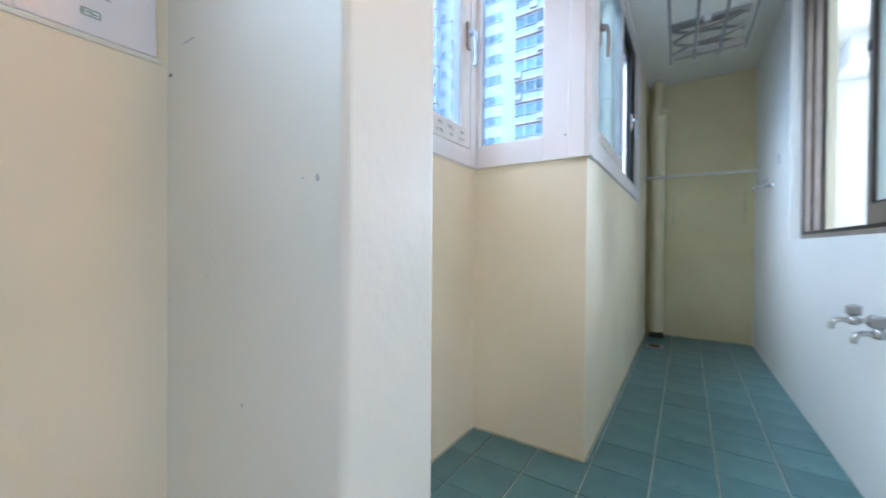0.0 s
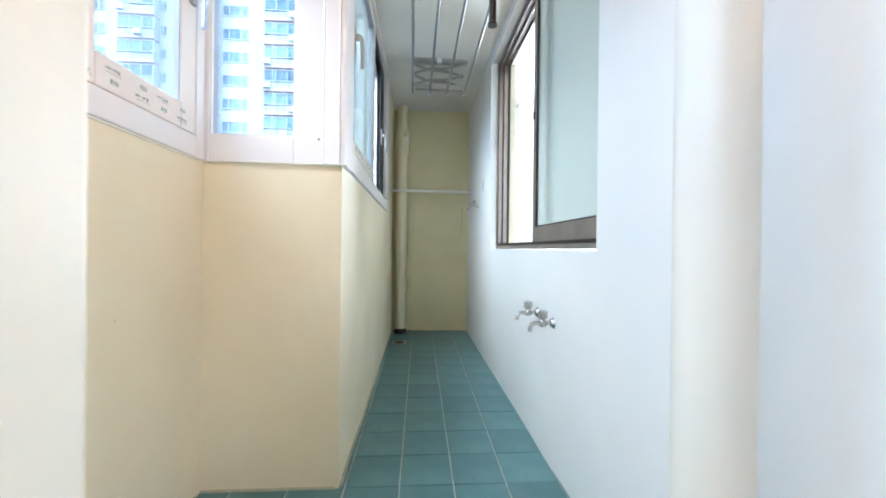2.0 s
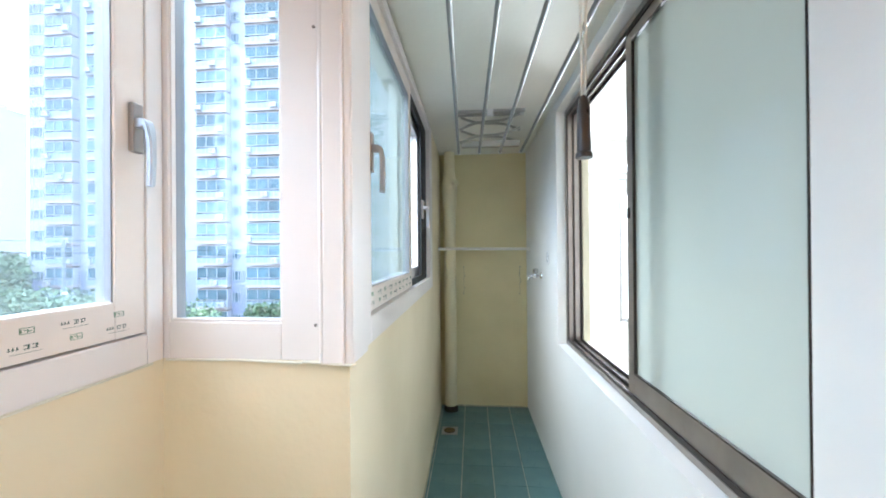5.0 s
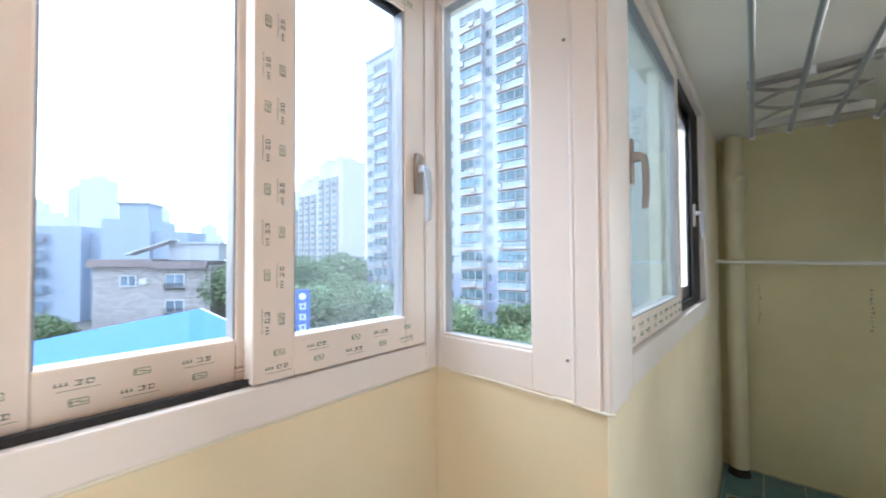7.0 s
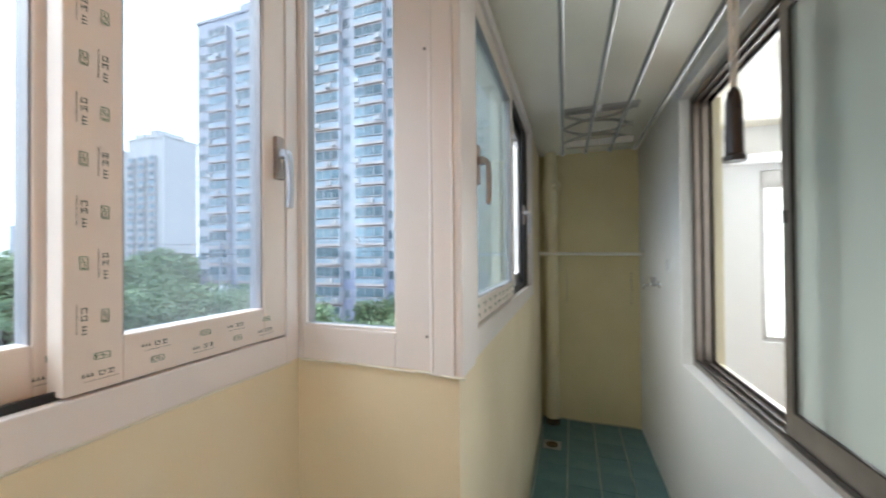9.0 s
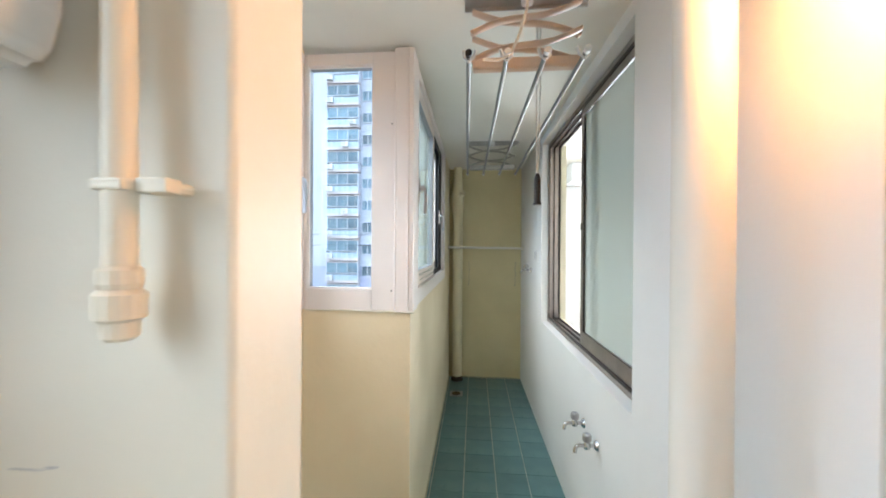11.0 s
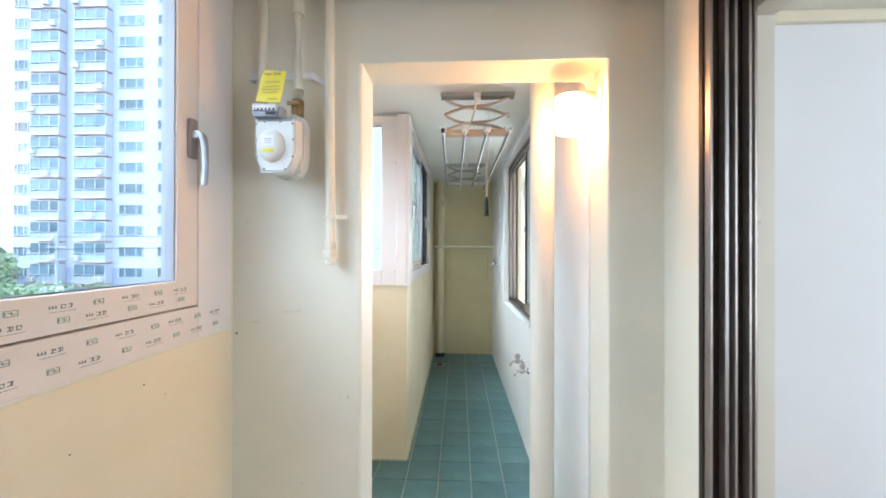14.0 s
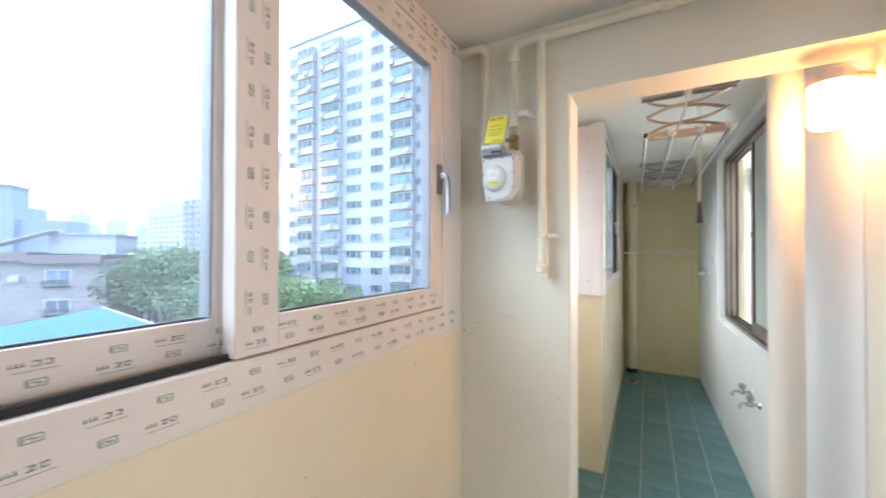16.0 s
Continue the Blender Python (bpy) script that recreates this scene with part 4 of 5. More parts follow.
# ---- outdoors ----
M_GROUND = material("grey_asphalt_ground", (0.09, 0.09, 0.09), 0.9, vary=0.2, scale=0.3, bump=0)
M_FACADE = material("pale_painted_concrete", (0.4, 0.42, 0.47), 0.8, vary=0.05, scale=0.15, bump=0.05, fine=2)
M_FACADE_BLUE = material("lavender_grey_painted_concrete", (0.28, 0.31, 0.43), 0.8, vary=0.05, scale=0.15, bump=0.05, fine=2)
M_SLAB = material("pinkish_balcony_paint", (0.44, 0.39, 0.38), 0.8, vary=0.06, scale=0.3, bump=0.05, fine=2)
M_RAILP = material("pale_balcony_rail_panel", (0.27, 0.35, 0.42), 0.3, vary=0.06, scale=0.4, bump=0)
M_PALEWALL = material("warm_white_painted_concrete", (0.5, 0.5, 0.49), 0.85, vary=0.05, scale=0.1, bump=0)
M_WINF = material("white_window_bars", (0.48, 0.5, 0.53), 0.5, vary=0.03, bump=0)
M_AC = material("off_white_air_conditioner", (0.5, 0.5, 0.5), 0.5, vary=0.05, bump=0)
M_BRICK = material("pale_mottled_brick_cladding", (0.34, 0.32, 0.33), 0.85, vary=0.1, scale=1.6, bump=0.2, fine=7, second=(0.38, 0.355, 0.36))
tree_n = M_BRICK.node_tree
tc = tree_n.nodes.new("ShaderNodeTexCoord")
sx = tree_n.nodes.new("ShaderNodeSeparateXYZ")
cx = tree_n.nodes.new("ShaderNodeCombineXYZ")
sm = tree_n.nodes.new("ShaderNodeMath")
bt = tree_n.nodes.new("ShaderNodeTexBrick")
tree_n.links.new(tc.outputs["Object"], sx.inputs[0])
tree_n.links.new(sx.outputs[0], sm.inputs[0])
tree_n.links.new(sx.outputs[1], sm.inputs[1])
tree_n.links.new(sm.outputs[0], cx.inputs[0])
tree_n.links.new(sx.outputs[2], cx.inputs[1])
tree_n.links.new(cx.outputs[0], bt.inputs["Vector"])
bt.inputs["Scale"].default_value = 1.0
bt.inputs["Brick Width"].default_value, bt.inputs["Row Height"].default_value = 0.62, 0.21
bt.inputs["Mortar Size"].default_value = 0.03
bt.inputs["Color1"].default_value, bt.inputs["Color2"].default_value, bt.inputs["Mortar"].default_value = (0.36, 0.33, 0.33, 1), (0.2, 0.175, 0.18, 1), (0.4, 0.39, 0.4, 1)
tree_n.links.new(bt.outputs["Color"], tree_n.nodes["Principled BSDF"].inputs["Base Color"])
M_ROOFBROWN = material("brown_slate_roof", (0.13, 0.105, 0.11), 0.7, vary=0.2, scale=2, bump=0.2, fine=9)
M_BLUEROOF = material("bright_blue_painted_metal_roof", (0.025, 0.15, 0.5), 0.75, vary=0.06, scale=0.5, bump=0.05, fine=3)
# blue-grey render, lightened in its colour to hold some air haze
M_GREYBLUE = material("hazed_blue_grey_render", (0.3, 0.36, 0.46), 0.8, vary=0.06, scale=0.5, bump=0.05, fine=3)
# concrete with the haze of distance put into its pale bluish colour
M_HAZE = material("haze_paled_concrete", (0.46, 0.5, 0.56), 0.9, vary=0.05, scale=0.02, bump=0)
M_DARKWIN = material("dark_window_glass", (0.1, 0.14, 0.2), 0.12, vary=0.4, scale=0.35, bump=0, second=(0.2, 0.27, 0.36))
M_TOWERWIN = material("blue_reflective_window_glass", (0.06, 0.1, 0.13), 0.12, vary=0.35, scale=0.6, bump=0, second=(0.12, 0.19, 0.23), spec=0.3, random_piece=0.4)
M_LEAF = material("spring_green_leaf", (0.13, 0.2, 0.1), 0.6, vary=0.35, scale=0.8, bump=0, second=(0.19, 0.27, 0.14))
M_LEAFDARK = material("dark_green_leaf", (0.07, 0.13, 0.06), 0.6, vary=0.35, scale=0.8, bump=0, second=(0.08, 0.14, 0.05))
M_BARK = material("grey_brown_bark", (0.12, 0.09, 0.07), 0.9, vary=0.3, scale=5, bump=0.3)
M_SIGNBLUE = material("blue_sign_panel", (0.05, 0.13, 0.55), 0.4, vary=0.05, bump=0)
M_CAR = material("white_car_paint", (0.75, 0.76, 0.78), 0.25, vary=0.03, bump=0)
M_CARDARK = material("dark_grey_car_paint", (0.08, 0.085, 0.09), 0.25, vary=0.03, bump=0)
M_TYRE = material("black_tyre", (0.02, 0.02, 0.02), 0.8, bump=0)
M_POLE = material("grey_concrete_pole", (0.27, 0.29, 0.32), 0.8, vary=0.1, scale=1, bump=0.05)

bm = B()
box(bm, -1800, 1800, -1800, 1800, -9.4, -9.0)
structure("ground", bm, M_GROUND, "grey asphalt and bare ground between the buildings", "ground")

FLOOR_H = 2.82


def apartment_tower(name, label, x0, x1, y, depth, zc0, floors, columns, roof, steps=(), rot=None, mats=None):
    """A slab block whose front faces -y: balconies, window strips and air conditioners, floor by floor."""
    wall_m, low_m = mats or (M_FACADE, M_FACADE_BLUE)
    t = base(name, label, "apartment building")
    bm = B()
    box(bm, x0, x1, y, y + depth, -9.0, roof)
    for a, b, h in steps:
        box(bm, a, b, y + 1.0, y + depth - 1, roof, roof + h)
    part("wall", bm, wall_m, t)
    bm = B()
    box(bm, x0 - 0.2, x1 + 0.2, y - 0.2, y + depth + 0.2, roof, roof + 0.5)
    part("roof", bm, wall_m, t, "pale flat roof parapet")
    bm = B()
    box(bm, x0 + 0.05, x1 - 0.05, y - 0.05, y, -9.0, -1.0)
    part("lower_wall", bm, low_m, t, "lavender painted lower storeys")
    meshes = {}
    rnd = random.Random(4)
    for kind, a, b in columns:
        w = b - a
        key = (kind, round(w, 2))
        if key not in meshes:
            if kind == "B":
                bm = B()
                box(bm, 0, w, -1.05, 0, -1.45, -1.12, slot=0)
                box(bm, 0.05, w - 0.05, -1.0, -0.95, -1.12, -0.42, slot=1)
                for k in range(7):
                    xx = 0.05 + (w - 0.1) * k / 6
                    box(bm, xx - 0.03, xx + 0.03, -1.03, -1.0, -1.12, -0.2, slot=2)
                box(bm, 0, w, -1.04, -0.98, -0.25, -0.18, slot=2)
                box(bm, 0.08, w - 0.08, -0.9, -0.86, -0.2, 1.1, slot=3)
                for k in range(4):
                    xx = 0.06 + (w - 0.12) * k / 3
                    box(bm, xx - 0.035, xx + 0.035, -0.96, -0.86, -0.2, 1.1, slot=2)
                box(bm, 0.02, w - 0.02, -0.96, -0.05, 1.1, 1.2, slot=0)
                box(bm, 0.0, 0.08, -0.95, 0, -1.12, 1.1, slot=4)
                box(bm, w - 0.08, w, -0.95, 0, -1.12, 1.1, slot=4)
                meshes[key] = finish(bm, "balcony", [M_SLAB, M_RAILP, M_WINF, M_TOWERWIN, wall_m])
            else:
                bm = B()
                box(bm, 0, w, -0.06, 0.02, -0.6, 0.62, slot=1)
                for xx in (w * 0.01, w * 0.27, w * 0.73, w * 0.99):
                    box(bm, xx - 0.04, xx + 0.04, -0.12, -0.02, -0.65, 0.66, slot=0)
                for zz in (-0.64, 0.62):
                    box(bm, -0.04, w + 0.04, -0.12, -0.02, zz, zz + 0.06, slot=0)
                meshes[key] = finish(bm, "window", [M_WINF, M_TOWERWIN])
        for k in floors:
            ob = new("balcony" if kind == "B" else "window", meshes[key])
            ob.parent = t
            ob.location = (a, y, zc0 + FLOOR_H * k)
            if kind == "B" and rnd.random() < 0.7:
                if "ac" not in meshes:
                    bm = B()
                    box(bm, 0, 0.85, -0.35, 0, 0, 0.62, 0.02)
                    cyl(bm, (0.35, -0.36, 0.3), (0.35, -0.34, 0.3), 0.24, 14, slot=1)
                    meshes["ac"] = finish(bm, "air_conditioner", [M_AC, M_METERGREY])
                ac = new("air_conditioner", meshes["ac"])
                ac.parent = t
                ac.location = (a + rnd.choice((0.1, w - 1.1, w * 0.5)), y - 1.06, zc0 + FLOOR_H * k - 1.15)
    if rot:
        t.matrix_basis = rot
    return t


apartment_tower("apartment_building", "tall pale apartment block with glazed balconies and air conditioners", -60.4, 2.0, 46.0, 13, 1.17, range(-3, 14),
                [("W", -60.1, -58.1), ("B", -56.8, -52.7), ("B", -50.7, -46.2), ("W", -45.3, -41.9), ("W", -39.9, -37.3), ("B", -35.3, -31.1), ("W", -31.0, -29.9),
                 ("B", -28.6, -24.0), ("W", -23.8, -20.8), ("B", -18.6, -14.4), ("W", -14.2, -11.4), ("B", -9.6, -5.4), ("W", -5.2, -2.0)], 41.0, ((-52, -43, 2.4), (-25, -16, 2.4)))
for x0, x1, roof, storeys in ((-188, -171, 31.5, 9), (-170.9, -153, 37.2, 11), (-152.9, -134, 43.0, 13)):
    apartment_tower("apartment_building", "white apartment block with stacked dark balconies far behind the trees", x0, x1, 89, 12, 1.4, range(-3, storeys),
                    [("B", x0 + 1.2 + 5.6 * i, x0 + 4.4 + 5.6 * i) for i in range(3)], roof, ((x0 + 2, x0 + 7, 2.5), (x0 + 10, x0 + 14, 3.2)), mats=(M_PALEWALL, M_PALEWALL))
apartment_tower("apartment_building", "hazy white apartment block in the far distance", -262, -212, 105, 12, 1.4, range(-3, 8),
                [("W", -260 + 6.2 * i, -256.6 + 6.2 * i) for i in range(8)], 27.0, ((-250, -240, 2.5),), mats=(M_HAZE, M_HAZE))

SIDE = pose(0.26, 0.29, 0, 0, 0, 51.1)


def placed(ob):
    ob.matrix_basis = SIDE
    return ob


# brick house with a brown roof and a rooftop room
h = base("brick_house", "three-storey pale brick house with a brown roof edge", "house")
h.matrix_basis = SIDE @ Matrix.Translation((-0.8, 0, 0))
bm = B()
box(bm, -30.6, -18.6, 47, 57, -9.0, 0.7)
part("wall", bm, M_BRICK, h)
bm = B()
vs = box(bm, -31.0, -24.6, 46.4, 57.4, 0.6, 1.45)
vs += box(bm, -24.6, -18.8, 46.2, 57.4, 0.35, 1.2)
for v in vs:
    if v.co.z > 1.0:
        v.co.y += 0.5 if v.co.y < 50 else 0
part("roof", bm, M_ROOFBROWN, h, "brown slate roof edge")
bm = B()
box(bm, -24.5, -18.9, 50, 56, 1.3, 3.3)
box(bm, -24.9, -18.7, 49.8, 56.2, 3.3, 3.5)
part("rooftop_room", bm, M_FACADE, h, "white rooftop room")
bm = B()
vs = box(bm, -28.5, -23.6, 48.5, 50.5, 1.9, 2.05)
for v in vs:
    v.co.z += (v.co.x + 28.5) * 0.36
part("sloping_canopy", bm, M_WINF, h, "white sloping canopy")
for px0, px1, zc, hh in ((-27.9, -26.2, -1.0, 1.3), (-23.3, -21.3, -1.05, 1.6), (-23.3, -21.3, -3.95, 1.5)):
    w = base("window", "", "")
    w.parent = h
    bm = B()
    ring(bm, "y", 46.88, 47.02, px0, px1, zc - hh / 2, zc + hh / 2, 0.12, 0.12, 0.12, 0.12, 0)
    box(bm, (px0 + px1) / 2 - 0.05, (px0 + px1) / 2 + 0.05, 46.9, 46.98, zc - hh / 2, zc + hh / 2)
    part("window_frame", bm, M_WINF, w)
    bm = B()
    box(bm, px0 + 0.1, px1 - 0.1, 46.96, 46.99, zc - hh / 2 + 0.1, zc + hh / 2 - 0.1)
    part("pane", bm, M_DARKWIN, w)
    if hh > 1.4:
        bm = B()
        for k in range(12):
            xx = px0 + (px1 - px0) * k / 11
            box(bm, xx - 0.02, xx + 0.02, 46.55, 46.6, zc - hh / 2 - 0.1, zc - hh / 2 + 0.5)
        box(bm, px0, px1, 46.53, 46.6, zc - hh / 2 + 0.48, zc - hh / 2 + 0.54)
        box(bm, px0, px1, 46.55, 47.0, zc - hh / 2 - 0.14, zc - hh / 2 - 0.08)
        part("guard_rail", bm, M_BRONZE_DARK, w, "dark iron window guard")
bm = B()
box(bm, -25.8, -25.0, 46.6, 47.0, -1.4, -0.75, 0.03)
part("air_conditioner", bm, M_AC, h)

# blue roof in front
h = placed(base("blue_roofed_building", "low white building with a bright blue metal roof close by", "building"))
bm = B()
R0, R1, E1, E0 = (-19.6, 10.0, -2.55), (-14.3, 33.0, -2.55), (-8.1, 27.4, -3.8), (-19.6, 10.0, -3.75)
E0 = (-18.3, 11.0, -3.8)
top = [bm.verts.new(p) for p in (R0, R1, E1, E0)]
low = [bm.verts.new((p[0], p[1], p[2] - 0.08)) for p in (R0, R1, E1, E0)]
bm.faces.new(top)
bm.faces.new(low)
for i in range(4):
    bm.faces.new((top[i], top[(i + 1) % 4], low[(i + 1) % 4], low[i]))
part("roof", bm, M_BLUEROOF, h)
bm = B()
for p, q in ((E0, E1), (R1, E1)):
    tube(bm, [(p[0], p[1], p[2] - 0.05), (q[0], q[1], q[2] - 0.05)], 0.11, 8)
part("fascia", bm, M_WINF, h, "white roof edging")
bm = B()
pts = [(E0[0], E0[1] + 0.2), (E1[0] - 0.3, E1[1] - 0.2), (R1[0] + 0.1, R1[1] - 0.6), (R0[0], R0[1] + 1.5)]
lo = [bm.verts.new((x, y, -9.0)) for x, y in pts]
hi = [bm.verts.new((x, y, z - 0.1)) for (x, y), z in zip(pts, (-3.85, -3.85, -2.65, -2.65))]
for i in range(4):
    bm.faces.new((lo[i], lo[(i + 1) % 4], hi[(i + 1) % 4], hi[i]))
bm.faces.new(hi)
part("wall", bm, M_FACADE, h)

# blue-grey buildings behind the brick house
h = placed(base("office_building", "blue-grey stepped office building behind the brick house", "building"))
bm = B()
box(bm, -66, -49.2, 71, 82, -9, 7.0)
box(bm, -49.2, -45.6, 73, 82, -9, 6.0)
box(bm, -45.6, -38.4, 70, 78, -9, 8.2)
box(bm, -43.4, -38.9, 70.5, 74.5, 8.2, 10.8)
box(bm, -38.4, -33.1, 71, 78, -9, 6.2)
part("wall", bm, M_GREYBLUE, h)
bm = B()
box(bm, -43.6, -38.7, 70.3, 74.7, 10.8, 11.1)
part("roof", bm, M_METERGREY, h)
for k in range(5):
    for i in range(3):
        bm = B()
        box(bm, -65 + i * 4.1, -61.8 + i * 4.1, 69.9, 70.02, -7 + k * 2.8, -5.4 + k * 2.8)
        part("window", bm, M_DARKWIN, h)


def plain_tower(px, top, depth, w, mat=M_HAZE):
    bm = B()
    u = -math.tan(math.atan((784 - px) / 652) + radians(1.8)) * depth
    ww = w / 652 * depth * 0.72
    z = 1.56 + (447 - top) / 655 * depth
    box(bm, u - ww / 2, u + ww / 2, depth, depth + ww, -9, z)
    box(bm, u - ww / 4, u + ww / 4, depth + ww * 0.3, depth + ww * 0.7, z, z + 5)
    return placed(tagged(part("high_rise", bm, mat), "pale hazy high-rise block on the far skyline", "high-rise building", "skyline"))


# skyline blocks, their haze painted by the pale base colour
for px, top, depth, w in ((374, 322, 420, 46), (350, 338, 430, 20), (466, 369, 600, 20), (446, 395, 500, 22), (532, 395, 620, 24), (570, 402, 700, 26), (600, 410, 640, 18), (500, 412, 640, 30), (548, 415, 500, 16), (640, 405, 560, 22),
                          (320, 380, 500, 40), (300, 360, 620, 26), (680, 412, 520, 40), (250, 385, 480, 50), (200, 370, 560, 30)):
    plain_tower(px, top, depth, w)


# ---- trees ----
def tree_mesh(seed, leaf, n, r, hgt):
    rnd = random.Random(seed)
    bm = B()
    trunk_h = hgt * 0.45
    tube(bm, [(0, 0, 0), (0.05, 0.02, trunk_h * 0.5), (0.0, 0.05, trunk_h)], 0.16, 8)
    ends = []
    for k in range(9):
        a = k * 2.4 + rnd.random()
        q = Vector((math.cos(a) * r * rnd.uniform(0.3, 0.75), math.sin(a) * r * rnd.uniform(0.3, 0.75), rnd.uniform(hgt * 0.55, hgt * 0.92)))
        tube(bm, [(0, 0, trunk_h * rnd.uniform(0.6, 1)), tuple(q * 0.5 + Vector((0, 0, trunk_h * 0.3))), tuple(q)], 0.05, 6)
        ends.append(q)
    trunk = finish(bm, "trunk", M_BARK, True)
    clumps = [(e, r * rnd.uniform(0.3, 0.5)) for e in ends] + [(Vector((rnd.gauss(0, r * 0.35), rnd.gauss(0, r * 0.35), rnd.uniform(hgt * 0.55, hgt * 0.95))), r * rnd.uniform(0.25, 0.45)) for _ in range(12)]
    verts, faces = [], []
    for _ in range(n):
        c, cr = clumps[rnd.randrange(len(clumps))]
        d = Vector((rnd.gauss(0, 1), rnd.gauss(0, 1), rnd.gauss(0, 0.8))).normalized() * cr * rnd.uniform(0.65, 1.08)
        p = c + d
        u = Vector((rnd.gauss(0, 1), rnd.gauss(0, 1), rnd.gauss(0, 0.5))).normalized()
        v = u.cross(Vector((rnd.gauss(0, 1), rnd.gauss(0, 1), rnd.gauss(0, 1)))).normalized()
        s = rnd.uniform(0.6, 1.2) * 0.16
        i = len(verts)
        verts += [p - u * s, p + v * s * 0.6, p + u * s, p - v * s * 0.6]
        faces.append((i, i + 1, i + 2, i + 3))
    me = bpy.data.meshes.new("crown")
    me.from_pydata([tuple(v) for v in verts], [], faces)
    me.materials.append(leaf)
    return trunk, me


def tree(meshes, loc, scale, turn, label):
    t = base("tree", label, "tree", "trees below the flat")
    for nm, me in zip(("trunk", "crown"), meshes):
        ob = new(nm, me)
        ob.parent = t
    t.matrix_basis = Matrix.LocRotScale(loc, Euler((0, 0, turn)), (scale, scale, scale))
    return t


KINDS = [tree_mesh(1, M_LEAF, 5200, 3.0, 7.0), tree_mesh(2, M_LEAFDARK, 5200, 2.7, 6.6), tree_mesh(3, M_LEAF, 5200, 3.3, 7.4)]
rnd = random.Random(9)
near = [(-29, 19), (-25.5, 22), (-21.5, 19.5), (-18, 22.5), (-14.5, 20), (-11, 23), (-7.5, 20.5), (-4, 23), (-0.5, 21), (-33, 23), (-37, 27), (-30, 28), (-24, 29), (-16, 29), (-9, 29)]
for i, (x, y) in enumerate(near):
    tree(KINDS[i % 3 if i % 4 else 1], (x, y, -9.0), rnd.uniform(0.82, 0.98), rnd.uniform(0, 6.28), "bushy dark green tree at the foot of the apartment block")
far = []
for i in range(34):
    az = radians(rnd.uniform(54, 70.5))
    d = rnd.uniform(50, 100)
    far.append((-math.sin(az) * d, math.cos(az) * d, rnd.uniform(1.15, 1.5)))
for i in range(12):
    az = radians(rnd.uniform(50, 63))
    d = rnd.uniform(34, 50)
    far.append((-math.sin(az) * d, math.cos(az) * d, rnd.uniform(0.9, 1.15)))
for x, y, s in far:
    tree(KINDS[0 if rnd.random() < 0.7 else 2], (x, y, -9.0), s, rnd.uniform(0, 6.28), "light green street tree in fresh leaf by the road")
for u, d, s in ((-29.5, 40, 0.68), (-33, 42, 0.75)):
    p = SIDE @ Vector((u, d, 0))
    tree(KINDS[1], (p.x, p.y, -9.0), s, u, "dark green tree beside the brick house")

# vertical shop sign
az, d = radians(61.3), 30.0
s = base("shop_sign", "tall narrow blue shop sign with white lettering on a pole", "sign", loc=(-math.sin(az) * d, math.cos(az) * d, 0))
s.rotation_euler.z = radians(50)
bm = B()
box(bm, -0.5, 0.5, -0.12, 0.12, -5.4, -0.9, 0.02)
part("panel", bm, M_SIGNBLUE, s)
bm = B()
cyl(bm, (0, -0.135, -1.4), (0, -0.12, -1.4), 0.26, 20)
for k in range(4):
    z = -2.15 - k * 0.8
    box(bm, -0.26, 0.1, -0.135, -0.12, z + 0.12, z + 0.2)
    box(bm, -0.2, -0.1, -0.135, -0.12, z - 0.22, z + 0.1)
    box(bm, 0.14, 0.24, -0.135, -0.12, z - 0.25, z + 0.26)
    box(bm, -0.08, 0.1, -0.135, -0.12, z - 0.24, z - 0.14)
tagged(part("lettering", bm, M_LABELW, s, "white illegible lettering"), kind="stuff")
bm = B()
cyl(bm, (0, 0, -9), (0, 0, -5.4), 0.09, 12)
part("pole", bm, M_POLE, s, smooth=True)

# electricity pole with two transformers
az, d = radians(50.0), 42.8
s = base("electricity_pole", "grey electricity pole carrying two transformer drums and wires", "electricity pole", loc=(-math.sin(az) * d, math.cos(az) * d, 0))
bm = B()
cyl(bm, (0, 0, -9), (0, 0, 2.6), 0.17, 14, 0.12)
part("pole", bm, M_POLE, s, smooth=True)
for x in (-0.55, 0.65):
    bm = B()
    lathe(bm, [(0.3, -2.6), (0.36, -2.55), (0.36, -1.75), (0.28, -1.68), (0.1, -1.6)], (x, -0.3, 0), n=16)
    part("transformer", bm, M_WINF, s, "pale transformer drum", True)
bm = B()
box(bm, -1.1, 1.1, -0.1, 0.0, -2.8, -2.68)
box(bm, -1.2, 1.2, -0.1, 0.0, 0.6, 0.7)
box(bm, -0.9, 0.9, -0.1, 0.0, 1.6, 1.7)
part("crossarm", bm, M_POLE, s)
for x, z in ((-1.1, 0.75), (0.0, 0.75), (1.1, 0.75), (-0.8, 1.75)):
    bm = B()
    pts = []
    for i in range(17):
        u = i / 16 * 2 - 1
        pts.append((x + u * 34, u * 9, z - 1.2 * (1 - u * u) * -0.6 + 0.7 * abs(u)))
    tube(bm, pts, 0.018, 5)
    part("wire", bm, M_SEAL, s)


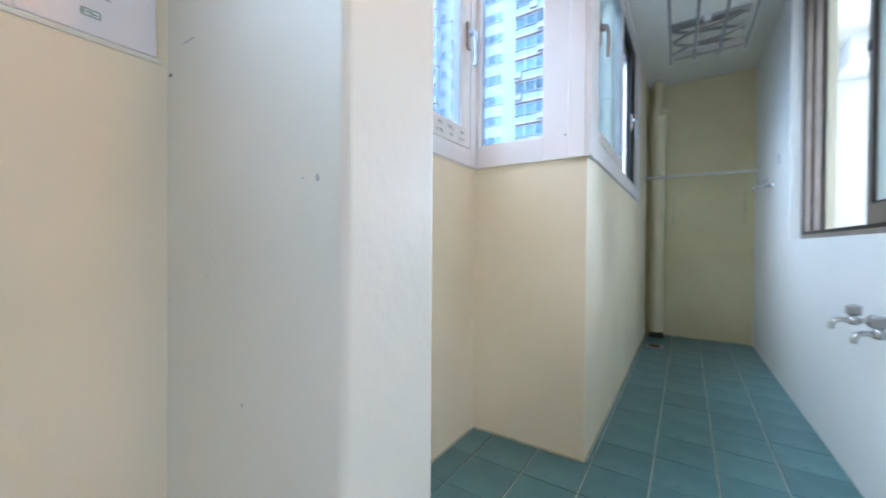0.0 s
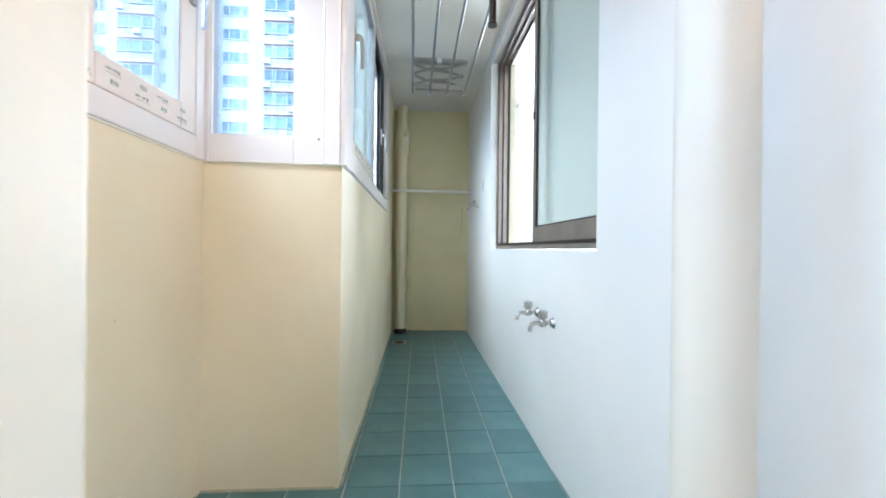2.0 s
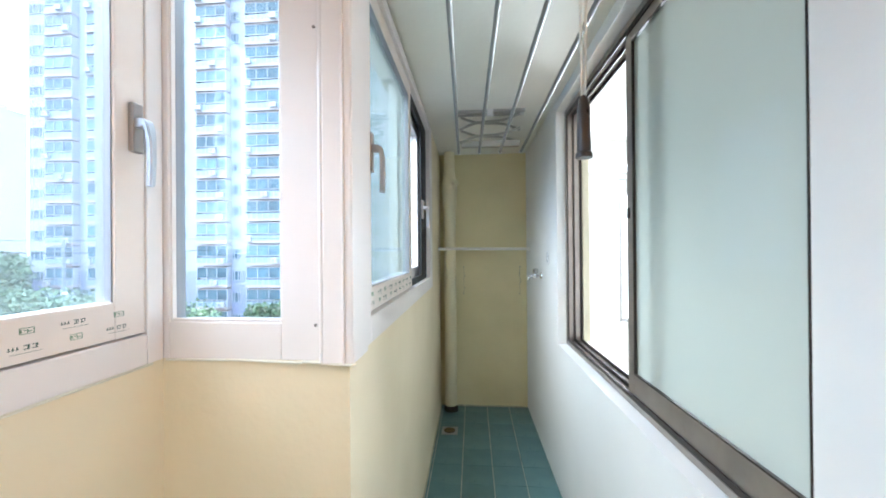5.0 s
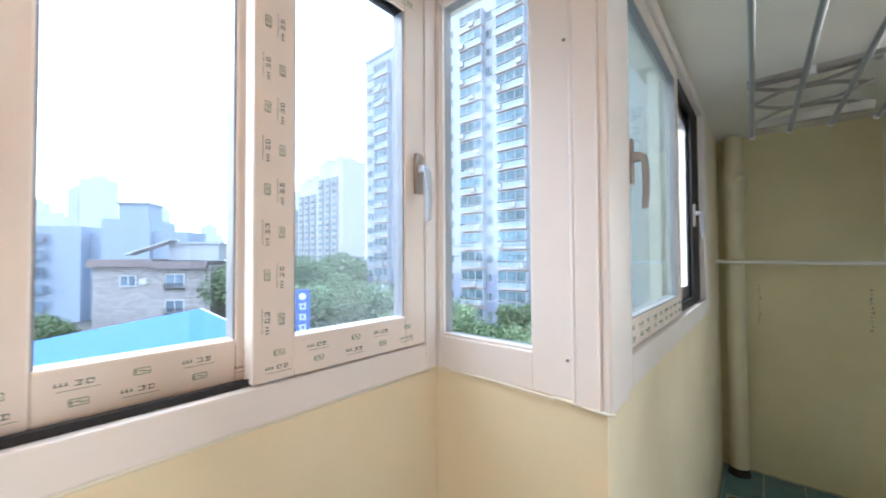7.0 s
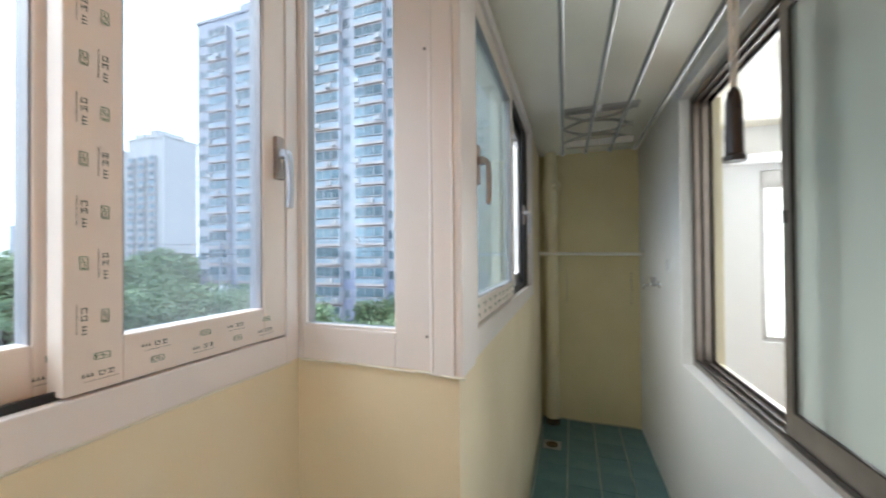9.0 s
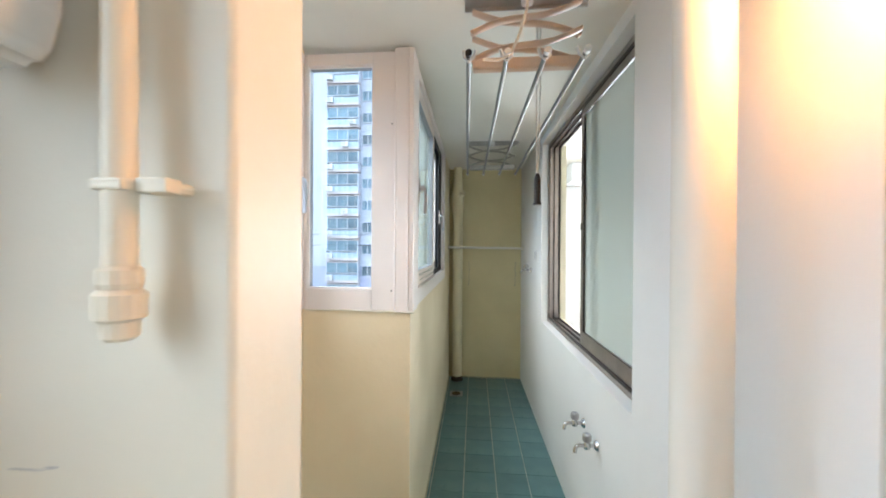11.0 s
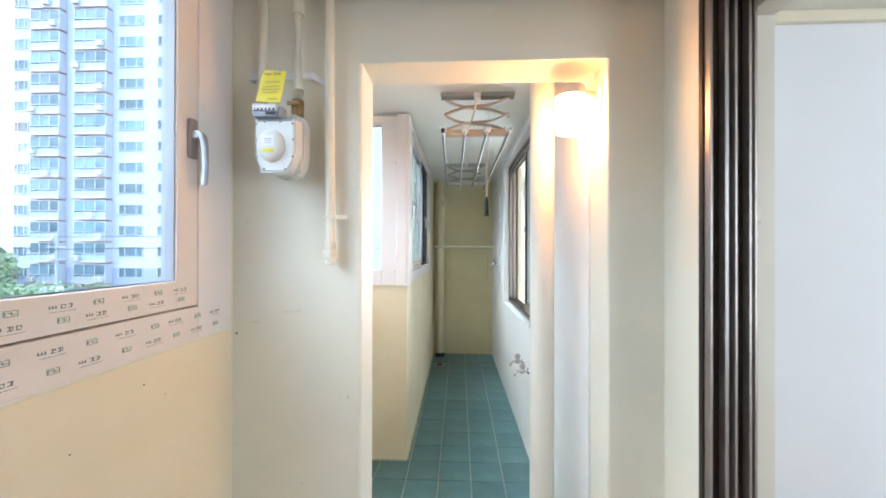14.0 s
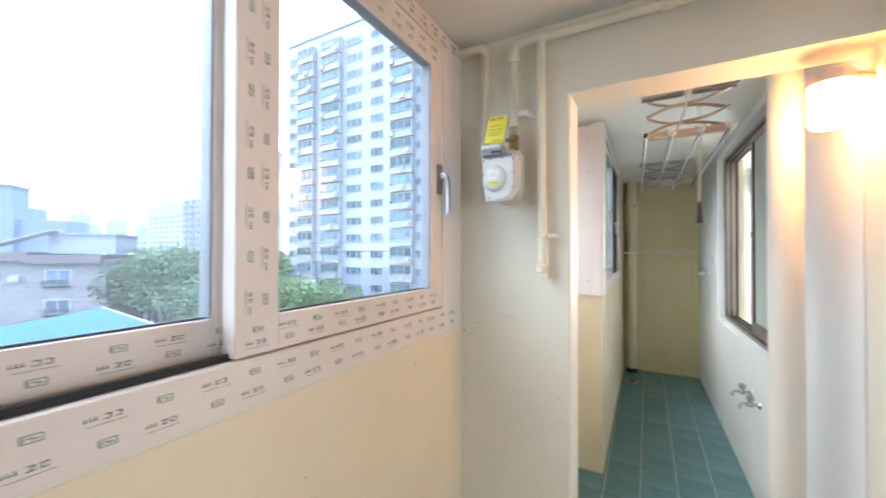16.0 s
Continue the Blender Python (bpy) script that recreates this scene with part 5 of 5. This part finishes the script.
def car(u, d, turn, paint, label):
    p = SIDE @ Vector((u, d, 0))
    c = base("car", label, "car")
    bm = B()
    vs = box(bm, -2.1, 2.1, -0.85, 0.85, 0.3, 0.85, 0.12)
    part("body", bm, paint, c)
    bm = B()
    for v in box(bm, -1.3, 1.2, -0.75, 0.75, 0.85, 1.42):
        if v.co.z > 1.2:
            v.co.x *= 0.68
            v.co.y *= 0.85
    part("cabin", bm, M_DARKWIN, c, "dark car windows")
    for x in (-1.3, 1.3):
        for y in (-0.8, 0.8):
            bm = B()
            cyl(bm, (x, y - 0.1, 0.32), (x, y + 0.1, 0.32), 0.32, 14)
            part("wheel", bm, M_TYRE, c)
    c.matrix_basis = Matrix.LocRotScale((p.x, p.y, -9.0), Euler((0, 0, radians(turn))), None)


car(-16.5, 55, 150, M_CAR, "white car parked by the street trees")
car(-17.6, 62, 150, M_CAR, "white car waiting on the road behind others")
car(-14.2, 50, 140, M_CARDARK, "dark grey car parked by the street")
car(-12.5, 47, 120, M_CAR, "white car parked near the blue-roofed building")
car(-36.5, 44, 60, M_CAR, "white car parked beside the brick house")
car(-1.8, 34, 110, M_CAR, "white car on the road below the sign")

# ---- floor tiles ----
T = 0.2055
tile_mesh = {}


def tile(x0, x1, y0, y1):
    key = (round(x1 - x0, 3), round(y1 - y0, 3))
    if key not in tile_mesh:
        bm = B()
        w, d = key
        g, gy = 0.0027, 0.0014
        v = [bm.verts.new((sx * (w / 2 - g - i), sy * (d / 2 - gy - i), z)) for z, i in ((-0.008, 0), (-0.0012, 0), (0.0, 0.0016)) for sx, sy in ((-1, -1), (1, -1), (1, 1), (-1, 1))]
        for k in (0, 4):
            for i in range(4):
                bm.faces.new((v[k + i], v[k + (i + 1) % 4], v[k + 4 + (i + 1) % 4], v[k + 4 + i]))
        bm.faces.new(v[8:12])
        tile_mesh[key] = finish(bm, "tile", M_TILE)
    ob = new("tile", tile_mesh[key])
    ob.parent = floor_ob
    ob.location = ((x0 + x1) / 2, (y0 + y1) / 2, random.uniform(-0.0006, 0.0006))
    ob.rotation_euler = (random.uniform(-0.003, 0.003), random.uniform(-0.003, 0.003), random.uniform(-0.003, 0.003))


for j in range(-5, 15):
    ya, yb = 0.98 + (j) * T, 0.98 + (j + 1) * T
    ya, yb = max(ya, -0.045), min(yb, 3.8)
    if yb - ya < 0.02:
        continue
    for i in range(-3, 5):
        xa, xb = 0.022 + i * T, 0.022 + (i + 1) * T
        lo = -0.5 if yb <= 1.20 and ya > 0.05 else 0.0
        xa, xb = max(xa, lo), min(xb, 0.87)
        if xb - xa > 0.015:
            tile(xa, xb, ya, yb)
